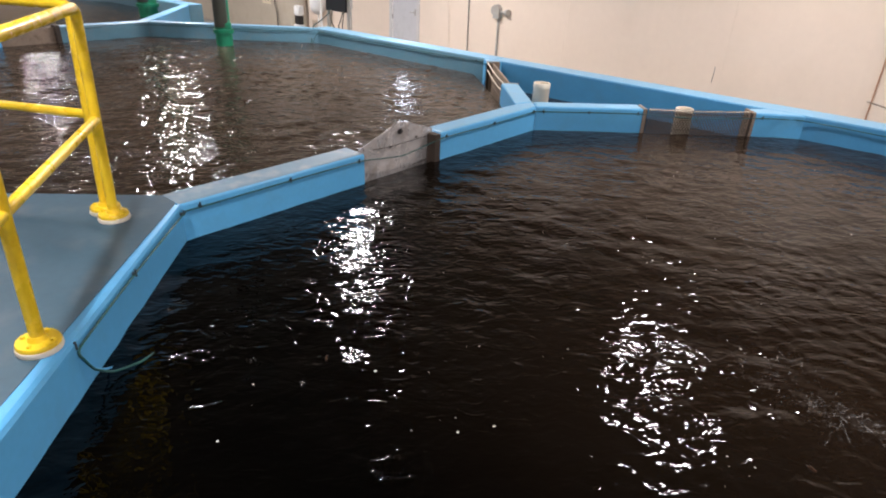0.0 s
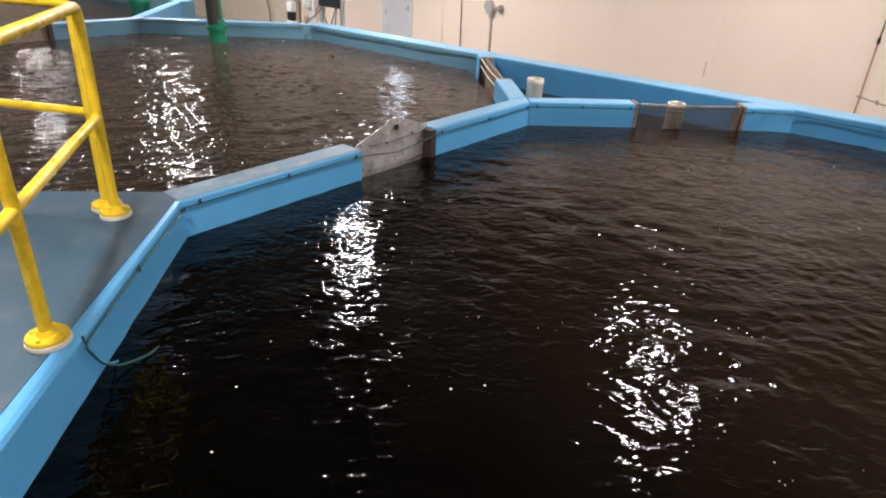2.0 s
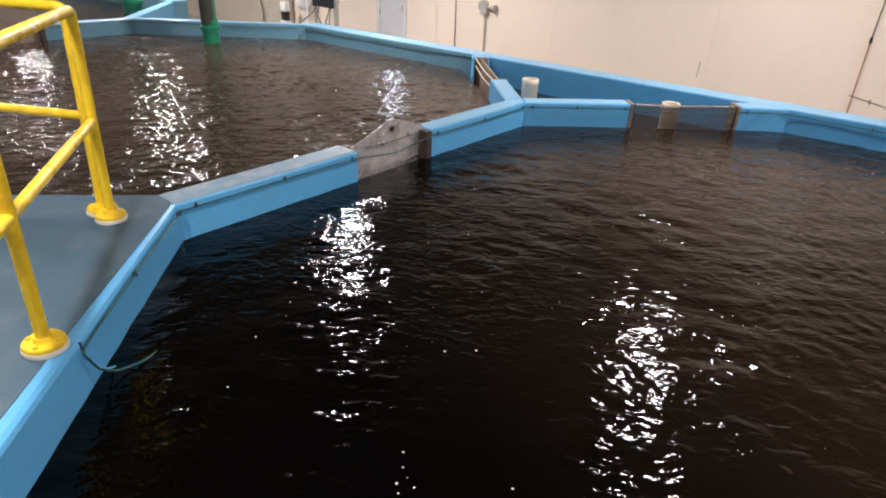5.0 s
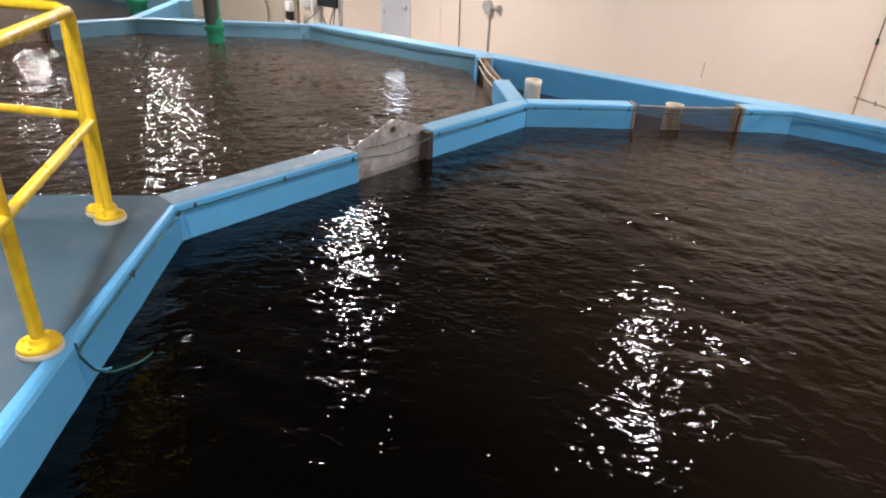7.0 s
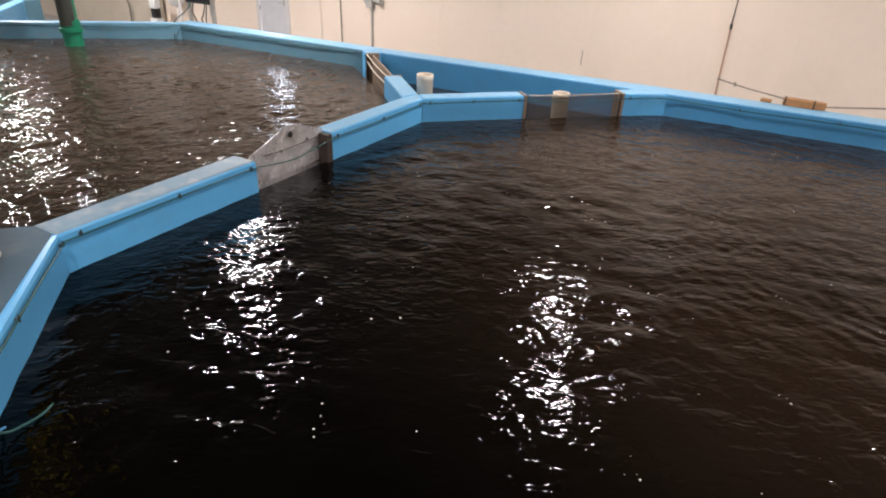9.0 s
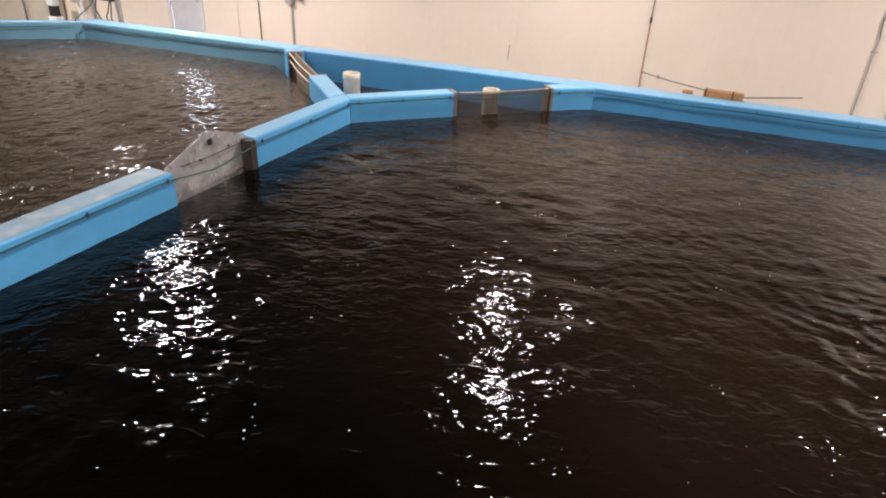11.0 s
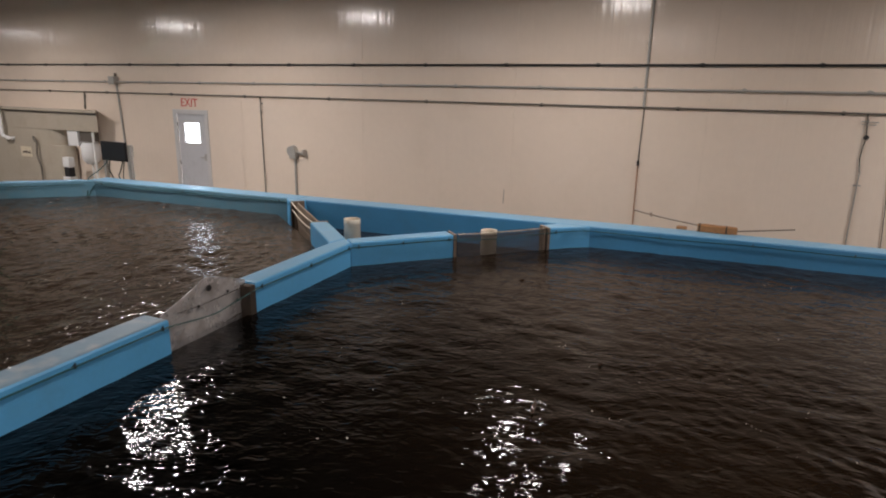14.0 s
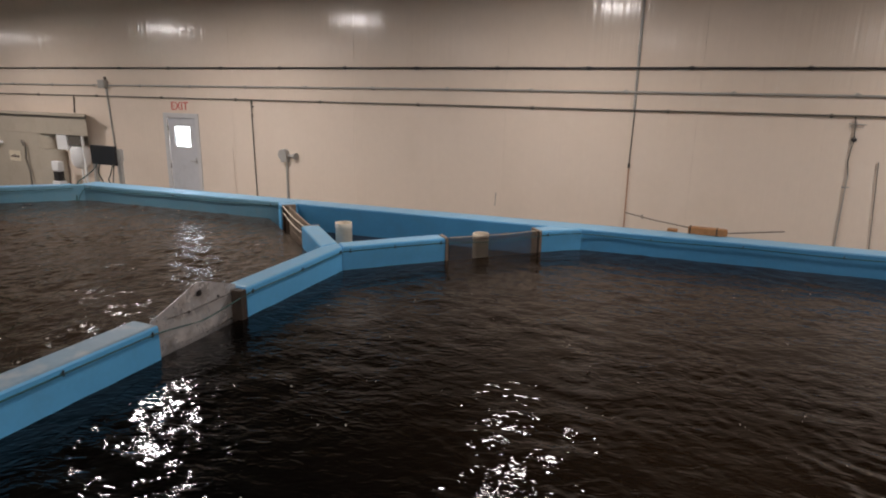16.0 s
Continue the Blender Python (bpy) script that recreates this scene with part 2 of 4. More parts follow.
def glass():
    m = bpy.data.materials.new("window_glass")
    m.use_nodes = True
    b = m.node_tree.nodes["Principled BSDF"]
    b.inputs["Transmission Weight"].default_value, b.inputs["Roughness"].default_value, b.inputs["IOR"].default_value = 1.0, 0.05, 1.45
    return m


GLASS = glass()

# ---- building helpers ----
TURN, YX, YY = radians(3.0), 0.02, -0.28
TC, TS = math.cos(TURN), math.sin(TURN)


def w2(u, v):
    """Tank plan to world plan."""
    return (YX + u * TC - v * TS, YY + u * TS + v * TC)


def w3(u, v, z):
    return Vector((*w2(u, v), z))


def part(name, bm, material, parent=None, label="", smooth=False, kind=""):
    me = bpy.data.meshes.new(name)
    bmesh.ops.recalc_face_normals(bm, faces=bm.faces)
    bm.to_mesh(me)
    bm.free()
    me.materials.append(material)
    if smooth:
        for p in me.polygons:
            p.use_smooth = True
        me.set_sharp_from_angle(angle=radians(40))
    ob = new(name, me)
    if parent:
        ob.parent = parent
    return tagged(ob, label=label, kind=kind)


def thing(name, label, category, group="", at=(0, 0, 0)):
    ob = new(name)
    ob.empty_display_size = 0.1
    ob.location = at
    return tagged(ob, label=label, category=category, group=group)


def prism(bm, poly, z0, z1, bevel=0.0):
    """Upright prism on a plan polygon, with its upper edges rounded."""
    low = [bm.verts.new((x, y, z0)) for x, y in poly]
    top = [bm.verts.new((x, y, z1)) for x, y in poly]
    n = len(poly)
    bm.faces.new(low[::-1])
    up = bm.faces.new(top)
    for i in range(n):
        bm.faces.new((low[i], low[(i + 1) % n], top[(i + 1) % n], top[i]))
    if bevel:
        bmesh.ops.bevel(bm, geom=list(up.edges), offset=bevel, segments=2, affect="EDGES", profile=0.5)
    return bm


def box(bm, x0, y0, z0, x1, y1, z1, bevel=0.0):
    b2 = bmesh.new()
    prism(b2, [(x0, y0), (x1, y0), (x1, y1), (x0, y1)], z0, z1)
    if bevel:
        bmesh.ops.bevel(b2, geom=list(b2.edges), offset=bevel, segments=2, affect="EDGES", profile=0.5)
    merge(bm, b2)
    return bm


def merge(bm, other):
    me = bpy.data.meshes.new("tmp")
    other.to_mesh(me)
    other.free()
    bm.from_mesh(me)
    bpy.data.meshes.remove(me)


def tube(bm, pts, r, sides=10, cap=True):
    """A round bar through the points, carried along without twist."""
    pts = [Vector(p) for p in pts]
    rr = r if isinstance(r, (list, tuple)) else [r] * len(pts)
    rings, up = [], None
    for i, p in enumerate(pts):
        d = (pts[min(i + 1, len(pts) - 1)] - pts[max(i - 1, 0)]).normalized()
        if up is None:
            up = d.orthogonal().normalized()
        up = (up - d * up.dot(d)).normalized()
        side = d.cross(up)
        rings.append([bm.verts.new(p + rr[i] * (math.cos(a) * up + math.sin(a) * side)) for a in (2 * math.pi * k / sides for k in range(sides))])
    for a, b in zip(rings, rings[1:]):
        for k in range(sides):
            bm.faces.new((a[k], a[(k + 1) % sides], b[(k + 1) % sides], b[k]))
    if cap:
        bm.faces.new(rings[0][::-1])
        bm.faces.new(rings[-1])
    return bm


def rounded(pts, r, n=5):
    """A polyline with its inner corners rounded to radius r."""
    pts = [Vector(p) for p in pts]
    out = [pts[0]]
    for a, b, c in zip(pts, pts[1:], pts[2:]):
        p, q = b + (a - b).normalized() * r, b + (c - b).normalized() * r
        out += [p * (1 - t) ** 2 + b * 2 * t * (1 - t) + q * t * t for t in (k / n for k in range(n + 1))]
    return out + [pts[-1]]


def lathe(bm, rings, sides=24, centre=(0, 0)):
    """Rings of (radius, z) round an upright axis."""
    cx, cy = centre
    made = [[bm.verts.new((cx + r * math.cos(2 * math.pi * k / sides), cy + r * math.sin(2 * math.pi * k / sides), z)) for k in range(sides)] for r, z in rings]
    for a, b in zip(made, made[1:]):
        for k in range(sides):
            bm.faces.new((a[k], a[(k + 1) % sides], b[(k + 1) % sides], b[k]))
    return made


def local(poly):
    return [w2(u, v) for u, v in poly]


# ---- hall ----
FLOOR_Z, CEIL_Z, WALL_Y = -0.95, 4.45, 4.0
X0, X1, Y0 = -26.0, 12.5, -14.0
bm = bmesh.new()
box(bm, X0, Y0, FLOOR_Z - 0.2, X1, WALL_Y, FLOOR_Z)
tagged(part("floor", bm, FLOOR, kind="structure"), label="bare concrete hall floor beneath the tanks", category="floor")
bm = bmesh.new()
box(bm, X0, Y0, CEIL_Z, X1, WALL_Y, CEIL_Z + 0.15)
tagged(part("ceiling", bm, CEIL, kind="structure"), label="plain dull grey hall ceiling", category="ceiling")
for nm, b in (("wall_west", (X0 - 0.2, Y0, X0, WALL_Y)), ("wall_east", (X1, Y0, X1 + 0.2, WALL_Y)), ("wall_south", (X0 - 0.2, Y0 - 0.2, X1 + 0.2, Y0))):
    bm = bmesh.new()
    box(bm, b[0], b[1], FLOOR_Z - 0.2, b[2], b[3], CEIL_Z + 0.15)
    tagged(part(nm, bm, WALL, kind="structure"), label="plain cream hall wall", category="wall")

DX0, DX1, DTOP = -7.52, -6.58, 1.18
north = tagged(thing("wall_north", "cream panelled hall wall with faint upright seams", "wall"), kind="structure")
bm = bmesh.new()
box(bm, X0, WALL_Y + 0.012, FLOOR_Z - 0.2, DX0, WALL_Y + 0.2, CEIL_Z + 0.15)
box(bm, DX1, WALL_Y + 0.012, FLOOR_Z - 0.2, X1, WALL_Y + 0.2, CEIL_Z + 0.15)
box(bm, DX0, WALL_Y + 0.012, DTOP, DX1, WALL_Y + 0.2, CEIL_Z + 0.15)
part("backing", bm, SEAM, north)
edges = [X0] + [-2.53 + 3.02 * k for k in range(-7, 5)] + [X1]
for a, b in zip(edges, edges[1:]):
    bm = bmesh.new()
    g = 0.0012 if -6 < a < -2 else 0.0003
    a2, b2 = a + g, b - g
    if a2 < DX0 < b2:
        for q in ((a2, FLOOR_Z, DX0, CEIL_Z), (DX1, FLOOR_Z, b2, CEIL_Z), (DX0, DTOP, DX1, CEIL_Z)):
            box(bm, q[0], WALL_Y, q[1], q[2], WALL_Y + 0.012, q[3])
        bmesh.ops.remove_doubles(bm, verts=bm.verts, dist=0.0005)
    else:
        box(bm, a2, WALL_Y, FLOOR_Z, b2, WALL_Y + 0.012, CEIL_Z, 0.002)
    part("panel", bm, WALL, north)

# exit door with a small window
door = tagged(thing("door_1", "closed grey steel exit door with a bright square window", "door", at=(0, 0, 0)), kind="structure")
LEAF_Y = WALL_Y + 0.02
bm = bmesh.new()
WX0, WX1, WZ0, WZ1 = -7.29, -6.83, 0.50, 0.94
for q in ((DX0 + 0.045, FLOOR_Z + 0.01, DX1 - 0.045, WZ0), (DX0 + 0.045, WZ1, DX1 - 0.045, DTOP - 0.045), (DX0 + 0.045, WZ0, WX0, WZ1), (WX1, WZ0, DX1 - 0.045, WZ1)):
    box(bm, q[0], LEAF_Y, q[1], q[2], LEAF_Y + 0.045, q[3])
part("door_leaf", bm, DOORG, door)
bm = bmesh.new()
for q in ((DX0 - 0.05, FLOOR_Z, DX0 + 0.045, DTOP + 0.05), (DX1 - 0.045, FLOOR_Z, DX1 + 0.05, DTOP + 0.05), (DX0 + 0.045, DTOP - 0.045, DX1 - 0.045, DTOP + 0.05)):
    box(bm, q[0], WALL_Y - 0.02, q[1], q[2], WALL_Y + 0.019, q[3], 0.003)
part("door_frame", bm, FRAMEG, door)
bm = bmesh.new()
for q in ((WX0 - 0.03, WZ0 - 0.03, WX0, WZ1 + 0.03), (WX1, WZ0 - 0.03, WX1 + 0.03, WZ1 + 0.03), (WX0, WZ0 - 0.03, WX1, WZ0), (WX0, WZ1, WX1, WZ1 + 0.03)):
    box(bm, q[0], LEAF_Y - 0.008, q[1], q[2], LEAF_Y + 0.0, q[3])
part("window_frame", bm, FRAMEG, door)
bm = bmesh.new()
box(bm, WX0, LEAF_Y + 0.015, WZ0, WX1, LEAF_Y + 0.021, WZ1)
pane = part("pane", bm, GLASS, door)
pane.visible_shadow = False
bm = bmesh.new()
tube(bm, rounded([(-6.70, LEAF_Y, 0.20), (-6.70, LEAF_Y - 0.055, 0.20), (-6.82, LEAF_Y - 0.055, 0.20)], 0.015), 0.011, 8)
box(bm, -6.725, LEAF_Y - 0.008, 0.13, -6.675, LEAF_Y, 0.27, 0.003)
part("door_handle", bm, CONDUIT, door, "grey metal lever handle")
bm = bmesh.new()
for z in (-0.75, 0.05, 0.9):
    tube(bm, [(DX0 + 0.045, LEAF_Y - 0.012, z - 0.05), (DX0 + 0.045, LEAF_Y - 0.012, z + 0.05)], 0.010, 8)
part("hinges", bm, CONDUIT2, door)
bm = bmesh.new()
box(bm, -8.6, WALL_Y + 0.9, -0.6, -5.5, WALL_Y + 0.92, 2.2)
tagged(part("backdrop", bm, DAY, kind="structure"), label="overexposed daylight outside the exit door", category="backdrop")


def letters(text, x, z, size, material, name, y=WALL_Y):
    """Flat raised letters on the hall wall."""
    cu = bpy.data.curves.new(name, "FONT")
    cu.body, cu.size, cu.extrude, cu.align_x = text, size, 0.003, "CENTER"
    ob = new(name + "_text", cu)
    me = bpy.data.meshes.new_from_object(ob.evaluated_get(bpy.context.evaluated_depsgraph_get()))
    bpy.data.objects.remove(ob)
    me.materials.clear()
    me.materials.append(material)
    out = new(name, me)
    out.matrix_world = pose(x, y - 0.004, z, 90, 0, 0)
    return out


sign = letters("EXIT", -7.06, 1.30, 0.25, RED, "exit_sign")
tagged(sign, "red EXIT lettering on the wall above the door", "sign")

# ---- tanks ----
Z_RIM, Z_WATER, Z_BOTTOM = 0.0, -0.29, -0.93
STEP = -9.20


def ow(u):
    return 2.19 + 0.03 * u


tanks = thing("fish_tank", "blue painted concrete walls of joined octagonal fish tanks", "fish tank", at=(0, 0, 0))


def rim(poly, name="tank_wall", z1=Z_RIM, paint=BLUE, cap=None, round_by=0.024):
    """One straight stretch of tank wall; its upper face takes CAP's painted sheen, or CAPG's wear."""
    bm = bmesh.new()
    prism(bm, local(poly), Z_BOTTOM, z1, round_by)
    ob = part(name, bm, paint, tanks)
    ob.data.materials.append(cap or CAP)
    for p in ob.data.polygons:
        if p.normal.z > 0.9:
            p.material_index = 1
    return ob


T = 0.23
rim([(-0.25, -4.42), (0, -4.42), (0, -2.71), (-0.25, -2.71)], cap=CAPG)
rim([(-T, -1.695), (0, -1.695), (0, 0.0), (-0.163, 0.163), (-T, -0.10)])
rim([(0.003, 0.003), (0.92, 0.94), (0.757, 1.103), (-0.16, 0.166)])
rim([(1.93, 1.90), (2.40, ow(2.40)), (1.95, ow(1.95)), (1.77, 2.06)])
rim([(-0.232, -0.097), (-0.165, 0.166), (-0.90, 0.90), (-1.065, 0.735)])
rim([(-2.46, ow(-2.46)), (-2.27, 1.93), (-2.11, 2.09), (-2.09, ow(-2.09))])
J = -0.35
rim([(STEP - T, -4.42), (STEP, -4.42), (STEP, -2.95), (STEP - T, -2.95)])
rim([(STEP - T, -1.98), (STEP, -1.98), (STEP, J), (STEP - 0.163, J + 0.163), (STEP - T, J - 0.10)], paint=GREYBLUE)
rim([(STEP + 0.003, J + 0.003), (-6.69, ow(-6.69)), (-7.0, ow(-7.0)), (STEP - 0.16, J + 0.166)], paint=GREYBLUE)
rim([(STEP - 0.232, J - 0.097), (STEP - 0.165, J + 0.166), (-11.66, ow(-11.66)), (-11.99, ow(-11.99))])
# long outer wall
rim([(-2.28, ow(-2.28)), (9.6, ow(9.6)), (9.6, ow(9.6) + 0.22), (2.6, ow(2.6) + 0.36), (-2.28, ow(-2.28) + 0.36)], "outer_wall", paint=DIMBLUE)
rim([(-6.85, ow(-6.85)), (-2.28, ow(-2.28)), (-2.28, ow(-2.28) + 0.36), (-6.85, ow(-6.85) + 0.40)], "outer_wall", paint=GREYBLUE)
rim([(-20.5, ow(-20.5)), (-11.8, ow(-11.8)), (-11.8, ow(-11.8) + 0.44), (-20.5, ow(-20.5) + 0.52)], "outer_wall", paint=GREYBLUE)
# walls under the deck's edge and beyond the view
for du in (0.0, STEP):
    rim([(du, -4.402), (du + 2.27, -6.575), (du + 2.17, -6.64), (du - 0.06, -4.46)], cap=BLUE, round_by=0.03)
    rim([(du - T, -4.425), (du - T + 0.08, -4.505), (du - T - 2.12, -6.68), (du - T - 2.2, -6.6)])
    rim([(du + 2.27, -6.577), (du + 6.6, -6.6), (du + 6.6, -6.68), (du + 2.2, -6.68)])
rim([(8.82, -4.4), (9.05, -4.4), (9.05, 0.1), (8.82, 0.1)])
rim([(8.82, 0.0), (9.05, 0.1), (6.66, ow(6.6)), (6.5, ow(6.5))])
rim([(6.6, -6.6), (8.82, -4.4), (8.9, -4.48), (6.68, -6.68)])

# deck and walkway
bm = bmesh.new()
for du in (0.0, STEP):
    prism(bm, local([(du - T + 0.02, -4.425), (du - 0.035, -4.425), (du + 0.0, -4.447), (du + 2.14, -6.585), (du + 2.14, -6.635), (du - T - 2.15, -6.635)]), -0.2, 0.004)
prism(bm, local([(-20, -9.0), (12, -9.0), (12, -6.63), (-20, -6.63)]), -0.2, 0.004)
tagged(part("deck", bm, DECK, kind="structure"), label="worn grey-blue painted concrete deck between the tanks", category="deck")
bm = bmesh.new()
for u in (-18, -14, -9.2, -4.6, 4.4, 9):
    prism(bm, local([(u, -8.6), (u + 0.3, -8.6), (u + 0.3, -8.3), (u, -8.3)]), FLOOR_Z, -0.2)
tagged(part("deck_supports", bm, FLOOR, kind="structure"), label="concrete piers beneath the deck", category="pier")


def octagon(du):
    return [(du, -4.37), (du, J if du else 0.0), (du + (2.51 if du else 2.40), ow(du + 2.45)), (du + 6.5, ow(du + 6.5)), (du + (9.08 if du else 8.9), -0.1), (du + (9.08 if du else 8.9), -4.35), (du + 6.7, -6.6), (du + 2.2, -6.6)]


def swell(x, y, seed, slope, heading=2.45):
    """Height of wind-free tank chop: many crossing ripples, ring ripples and calmer patches."""
    rng = np.random.default_rng(seed)
    h, m = np.zeros_like(x), np.zeros_like(x)
    count = 84
    for k in range(count):
        length = 0.12 * (5.0 ** (rng.random() ** 1.5))
        way, phase, wave = rng.normal(heading, 0.85), rng.uniform(0, 6.283), 6.283 / length
        h += slope * math.sqrt(2 / count) * 1.25 / wave * np.sin(wave * (x * math.cos(way) + y * math.sin(way)) + phase)
    for k in range(7):
        way, phase, wave = rng.uniform(0, 6.283), rng.uniform(0, 6.283), rng.uniform(1.2, 4.0)
        m += np.sin(wave * (x * math.cos(way) + y * math.sin(way)) + phase)
    h *= np.clip(1.0 + 0.15 * m, 0.6, 1.5)
    for k in range(16):
        cx, cy, r0 = rng.uniform(-4, 4), rng.uniform(-4, 4), rng.uniform(0.15, 0.7)
        r = np.hypot(x - cx, y - cy)
        h += slope * 0.9 * 0.022 * np.exp(-((r - r0) / 0.17) ** 2) * np.cos(6.283 * (r - r0) / rng.uniform(0.11, 0.17))
    for k in range(6):
        cx, cy = (-0.62, -0.88) if k == 0 else (rng.uniform(-3.2, 3.2), rng.uniform(-3.2, 3.2))
        near = np.exp(-((x - cx) ** 2 + (y - cy) ** 2) / rng.uniform(0.10, 0.30))
        for i in range(8):
            way, phase, wave = rng.uniform(0, 6.283), rng.uniform(0, 6.283), 6.283 / rng.uniform(0.10, 0.17)
            h += slope * 1.0 / wave * near * np.sin(wave * (x * math.cos(way) + y * math.sin(way)) + phase)
    return h


def polar_sheet(name, material, inner, outer, rings, seed, slope, fade_in, fade_out):
    """A rippled sheet between two radii given round the circle; its ripples die down towards a faded edge."""
    n = len(outer)
    ang = np.arange(n) * 2 * math.pi / n
    s = np.linspace(0, 1, rings + 1)[:, None]
    rad = inner[None, :] * (1 - s) + outer[None, :] * s
    x, y = rad * np.cos(ang), rad * np.sin(ang)
    h = swell(x, y, seed, slope)
    if fade_in:
        h *= np.clip((rad - inner[None, :]) / fade_in, 0, 1)
    if fade_out:
        h *= np.clip((outer[None, :] - rad) / fade_out, 0, 1)
    co = np.stack([x, y, h], -1).reshape(-1, 3)
    i, k = np.meshgrid(np.arange(rings), np.arange(n), indexing="ij")
    j = (k + 1) % n
    quads = np.stack([i * n + k, (i + 1) * n + k, (i + 1) * n + j, i * n + j], -1).reshape(-1, 4)
    me = bpy.data.meshes.new(name)
    me.vertices.add(len(co))
    me.vertices.foreach_set("co", co.ravel())
    me.loops.add(quads.size)
    me.loops.foreach_set("vertex_index", quads.ravel().astype(np.int32))
    me.polygons.add(len(quads))
    me.polygons.foreach_set("loop_start", np.arange(0, quads.size, 4, dtype=np.int32))
    me.update(calc_edges=True)
    me.polygons.foreach_set("use_smooth", np.ones(len(quads), dtype=bool))
    me.materials.append(material)
    return new(name, me)


def bubbles(seed, slope, count, rad, size, label):
    """Small foam bubbles that ride on a turning sheet; the white specks also stand in for glints."""
    rng, ico = np.random.default_rng(seed + 50), bmesh.new()
    bmesh.ops.create_icosphere(ico, subdivisions=1, radius=1)
    base, tris = np.array([v.co[:] for v in ico.verts]), np.array([[v.index for v in f.verts] for f in ico.faces])
    ico.free()
    r, a = rad * np.sqrt(rng.random(count)), rng.uniform(0, 6.283, count)
    near = rng.random(count) < 0.45
    r[near] = np.repeat(r[near][::4], 4)[:near.sum()] + rng.normal(0, 0.05, near.sum())
    a[near] = np.repeat(a[near][::4], 4)[:near.sum()] + rng.normal(0, 0.02, near.sum())
    r = np.clip(r, 0.02, rad - 0.02)
    x, y = r * np.cos(a), r * np.sin(a)
    z, s = swell(x, y, seed, slope), size * (0.45 + 1.1 * rng.random(count) ** 3)
    co = np.stack([x, y, z], -1)[:, None, :] + base[None] * s[:, None, None] * np.array([1, 1, 0.4])
    faces = (tris[None] + (np.arange(count) * len(base))[:, None, None]).reshape(-1, 3)
    me = bpy.data.meshes.new("foam_glint_specks")
    me.from_pydata(co.reshape(-1, 3).tolist(), [], faces.tolist())
    me.polygons.foreach_set("use_smooth", np.ones(len(faces), dtype=bool))
    me.materials.append(BUBBLE)
    return tagged(new("foam_glint_specks", me), label=label, category="foam", kind="stuff")


def water_sheet(material, du, label, seed, slope):
    """Rippled corner water round a turning round sheet; the sheet drifts with the tank's current."""
    c, rad, n = Vector((du + 4.41, -2.2)), 4.36, 900
    poly = [Vector(p) for p in octagon(du)]
    reach = np.full(n, 9.0)
    for k in range(n):
        a = 2 * math.pi * k / n - TURN
        d = Vector((math.cos(a), math.sin(a)))
        for p, q in zip(poly, poly[1:] + poly[:1]):
            e, w = q - p, p - c
            den = d.x * e.y - d.y * e.x
            if abs(den) > 1e-9:
                t, s = (w.x * e.y - w.y * e.x) / den, (w.x * d.y - w.y * d.x) / den
                if t > 0 and -1e-6 <= s <= 1 + 1e-6:
                    reach[k] = min(reach[k], t)
    corner = polar_sheet("water", material, np.minimum(rad, reach - 0.005), reach + 0.03, 22, seed + 1, slope * 0.8, 0.12, 0.0)
    corner.location = w3(*c, Z_WATER)
    tagged(corner, label=label, category="water", kind="structure")
    ob = polar_sheet("water", material, np.full(n, 0.004), np.full(n, rad + 0.02), 175, seed, slope, 0.0, 0.12)
    ob.location = w3(*c, Z_WATER - 0.0005)
    return tagged(ob, label=label, category="water", kind="structure")


NEAR_SLOPE, LEFT_SLOPE = 0.038, 0.066
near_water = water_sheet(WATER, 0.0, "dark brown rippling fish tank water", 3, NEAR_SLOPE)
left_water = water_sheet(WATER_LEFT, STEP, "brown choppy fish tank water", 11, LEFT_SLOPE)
near_foam = bubbles(3, NEAR_SLOPE, 300, 4.2, 0.0062, "tiny white foam bubbles and painted glints on dark tank water")
left_foam = bubbles(11, LEFT_SLOPE, 420, 4.2, 0.009, "tiny white foam bubbles and painted glints on choppy brown water")
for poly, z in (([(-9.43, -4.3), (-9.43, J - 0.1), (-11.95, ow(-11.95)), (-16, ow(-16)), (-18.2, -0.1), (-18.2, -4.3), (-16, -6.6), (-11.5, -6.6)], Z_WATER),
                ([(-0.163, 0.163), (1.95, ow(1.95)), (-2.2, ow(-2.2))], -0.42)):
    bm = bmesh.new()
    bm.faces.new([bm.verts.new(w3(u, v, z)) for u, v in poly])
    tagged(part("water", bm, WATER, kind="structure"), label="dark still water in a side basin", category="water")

# ---- gates in the shared walls ----
# bent steel plate
plate = thing("steel_plate", "bent dull steel plate closing the gap in the tank wall", "metal plate")
bm = bmesh.new()
outline = [(-2.72, 0.012), (-2.62, 0.036), (-2.50, 0.068), (-2.38, 0.099), (-2.27, 0.131), (-2.225, 0.158), (-2.17, 0.166), (-2.05, 0.138), (-1.84, 0.066), (-1.70, 0.018), (-1.70, -0.7), (-2.70, -0.7)]
front = [bm.verts.new(w3(-0.115 + 0.11 * max(0, -2.27 - v), v, z)) for v, z in outline]
face = bm.faces.new(front)
ext = bmesh.ops.extrude_face_region(bm, geom=[face])
bmesh.ops.translate(bm, verts=[e for e in ext["geom"] if isinstance(e, bmesh.types.BMVert)], vec=Vector(w2(-0.006, 0)).to_3d() - Vector(w2(0, 0)).to_3d())
part("sheet", bm, STEEL, plate)
for v, z, r in ((-2.17, 0.075, 0.028), (-2.30, -0.05, 0.012), (-1.95, -0.02, 0.012), (-2.50, -0.02, 0.012)):
    bm = bmesh.new()
    tube(bm, [w3(-0.098, v, z), w3(-0.092, v, z)], r, 14)
    part("plate_hole", bm, BLACKP, plate, "dark round hole")
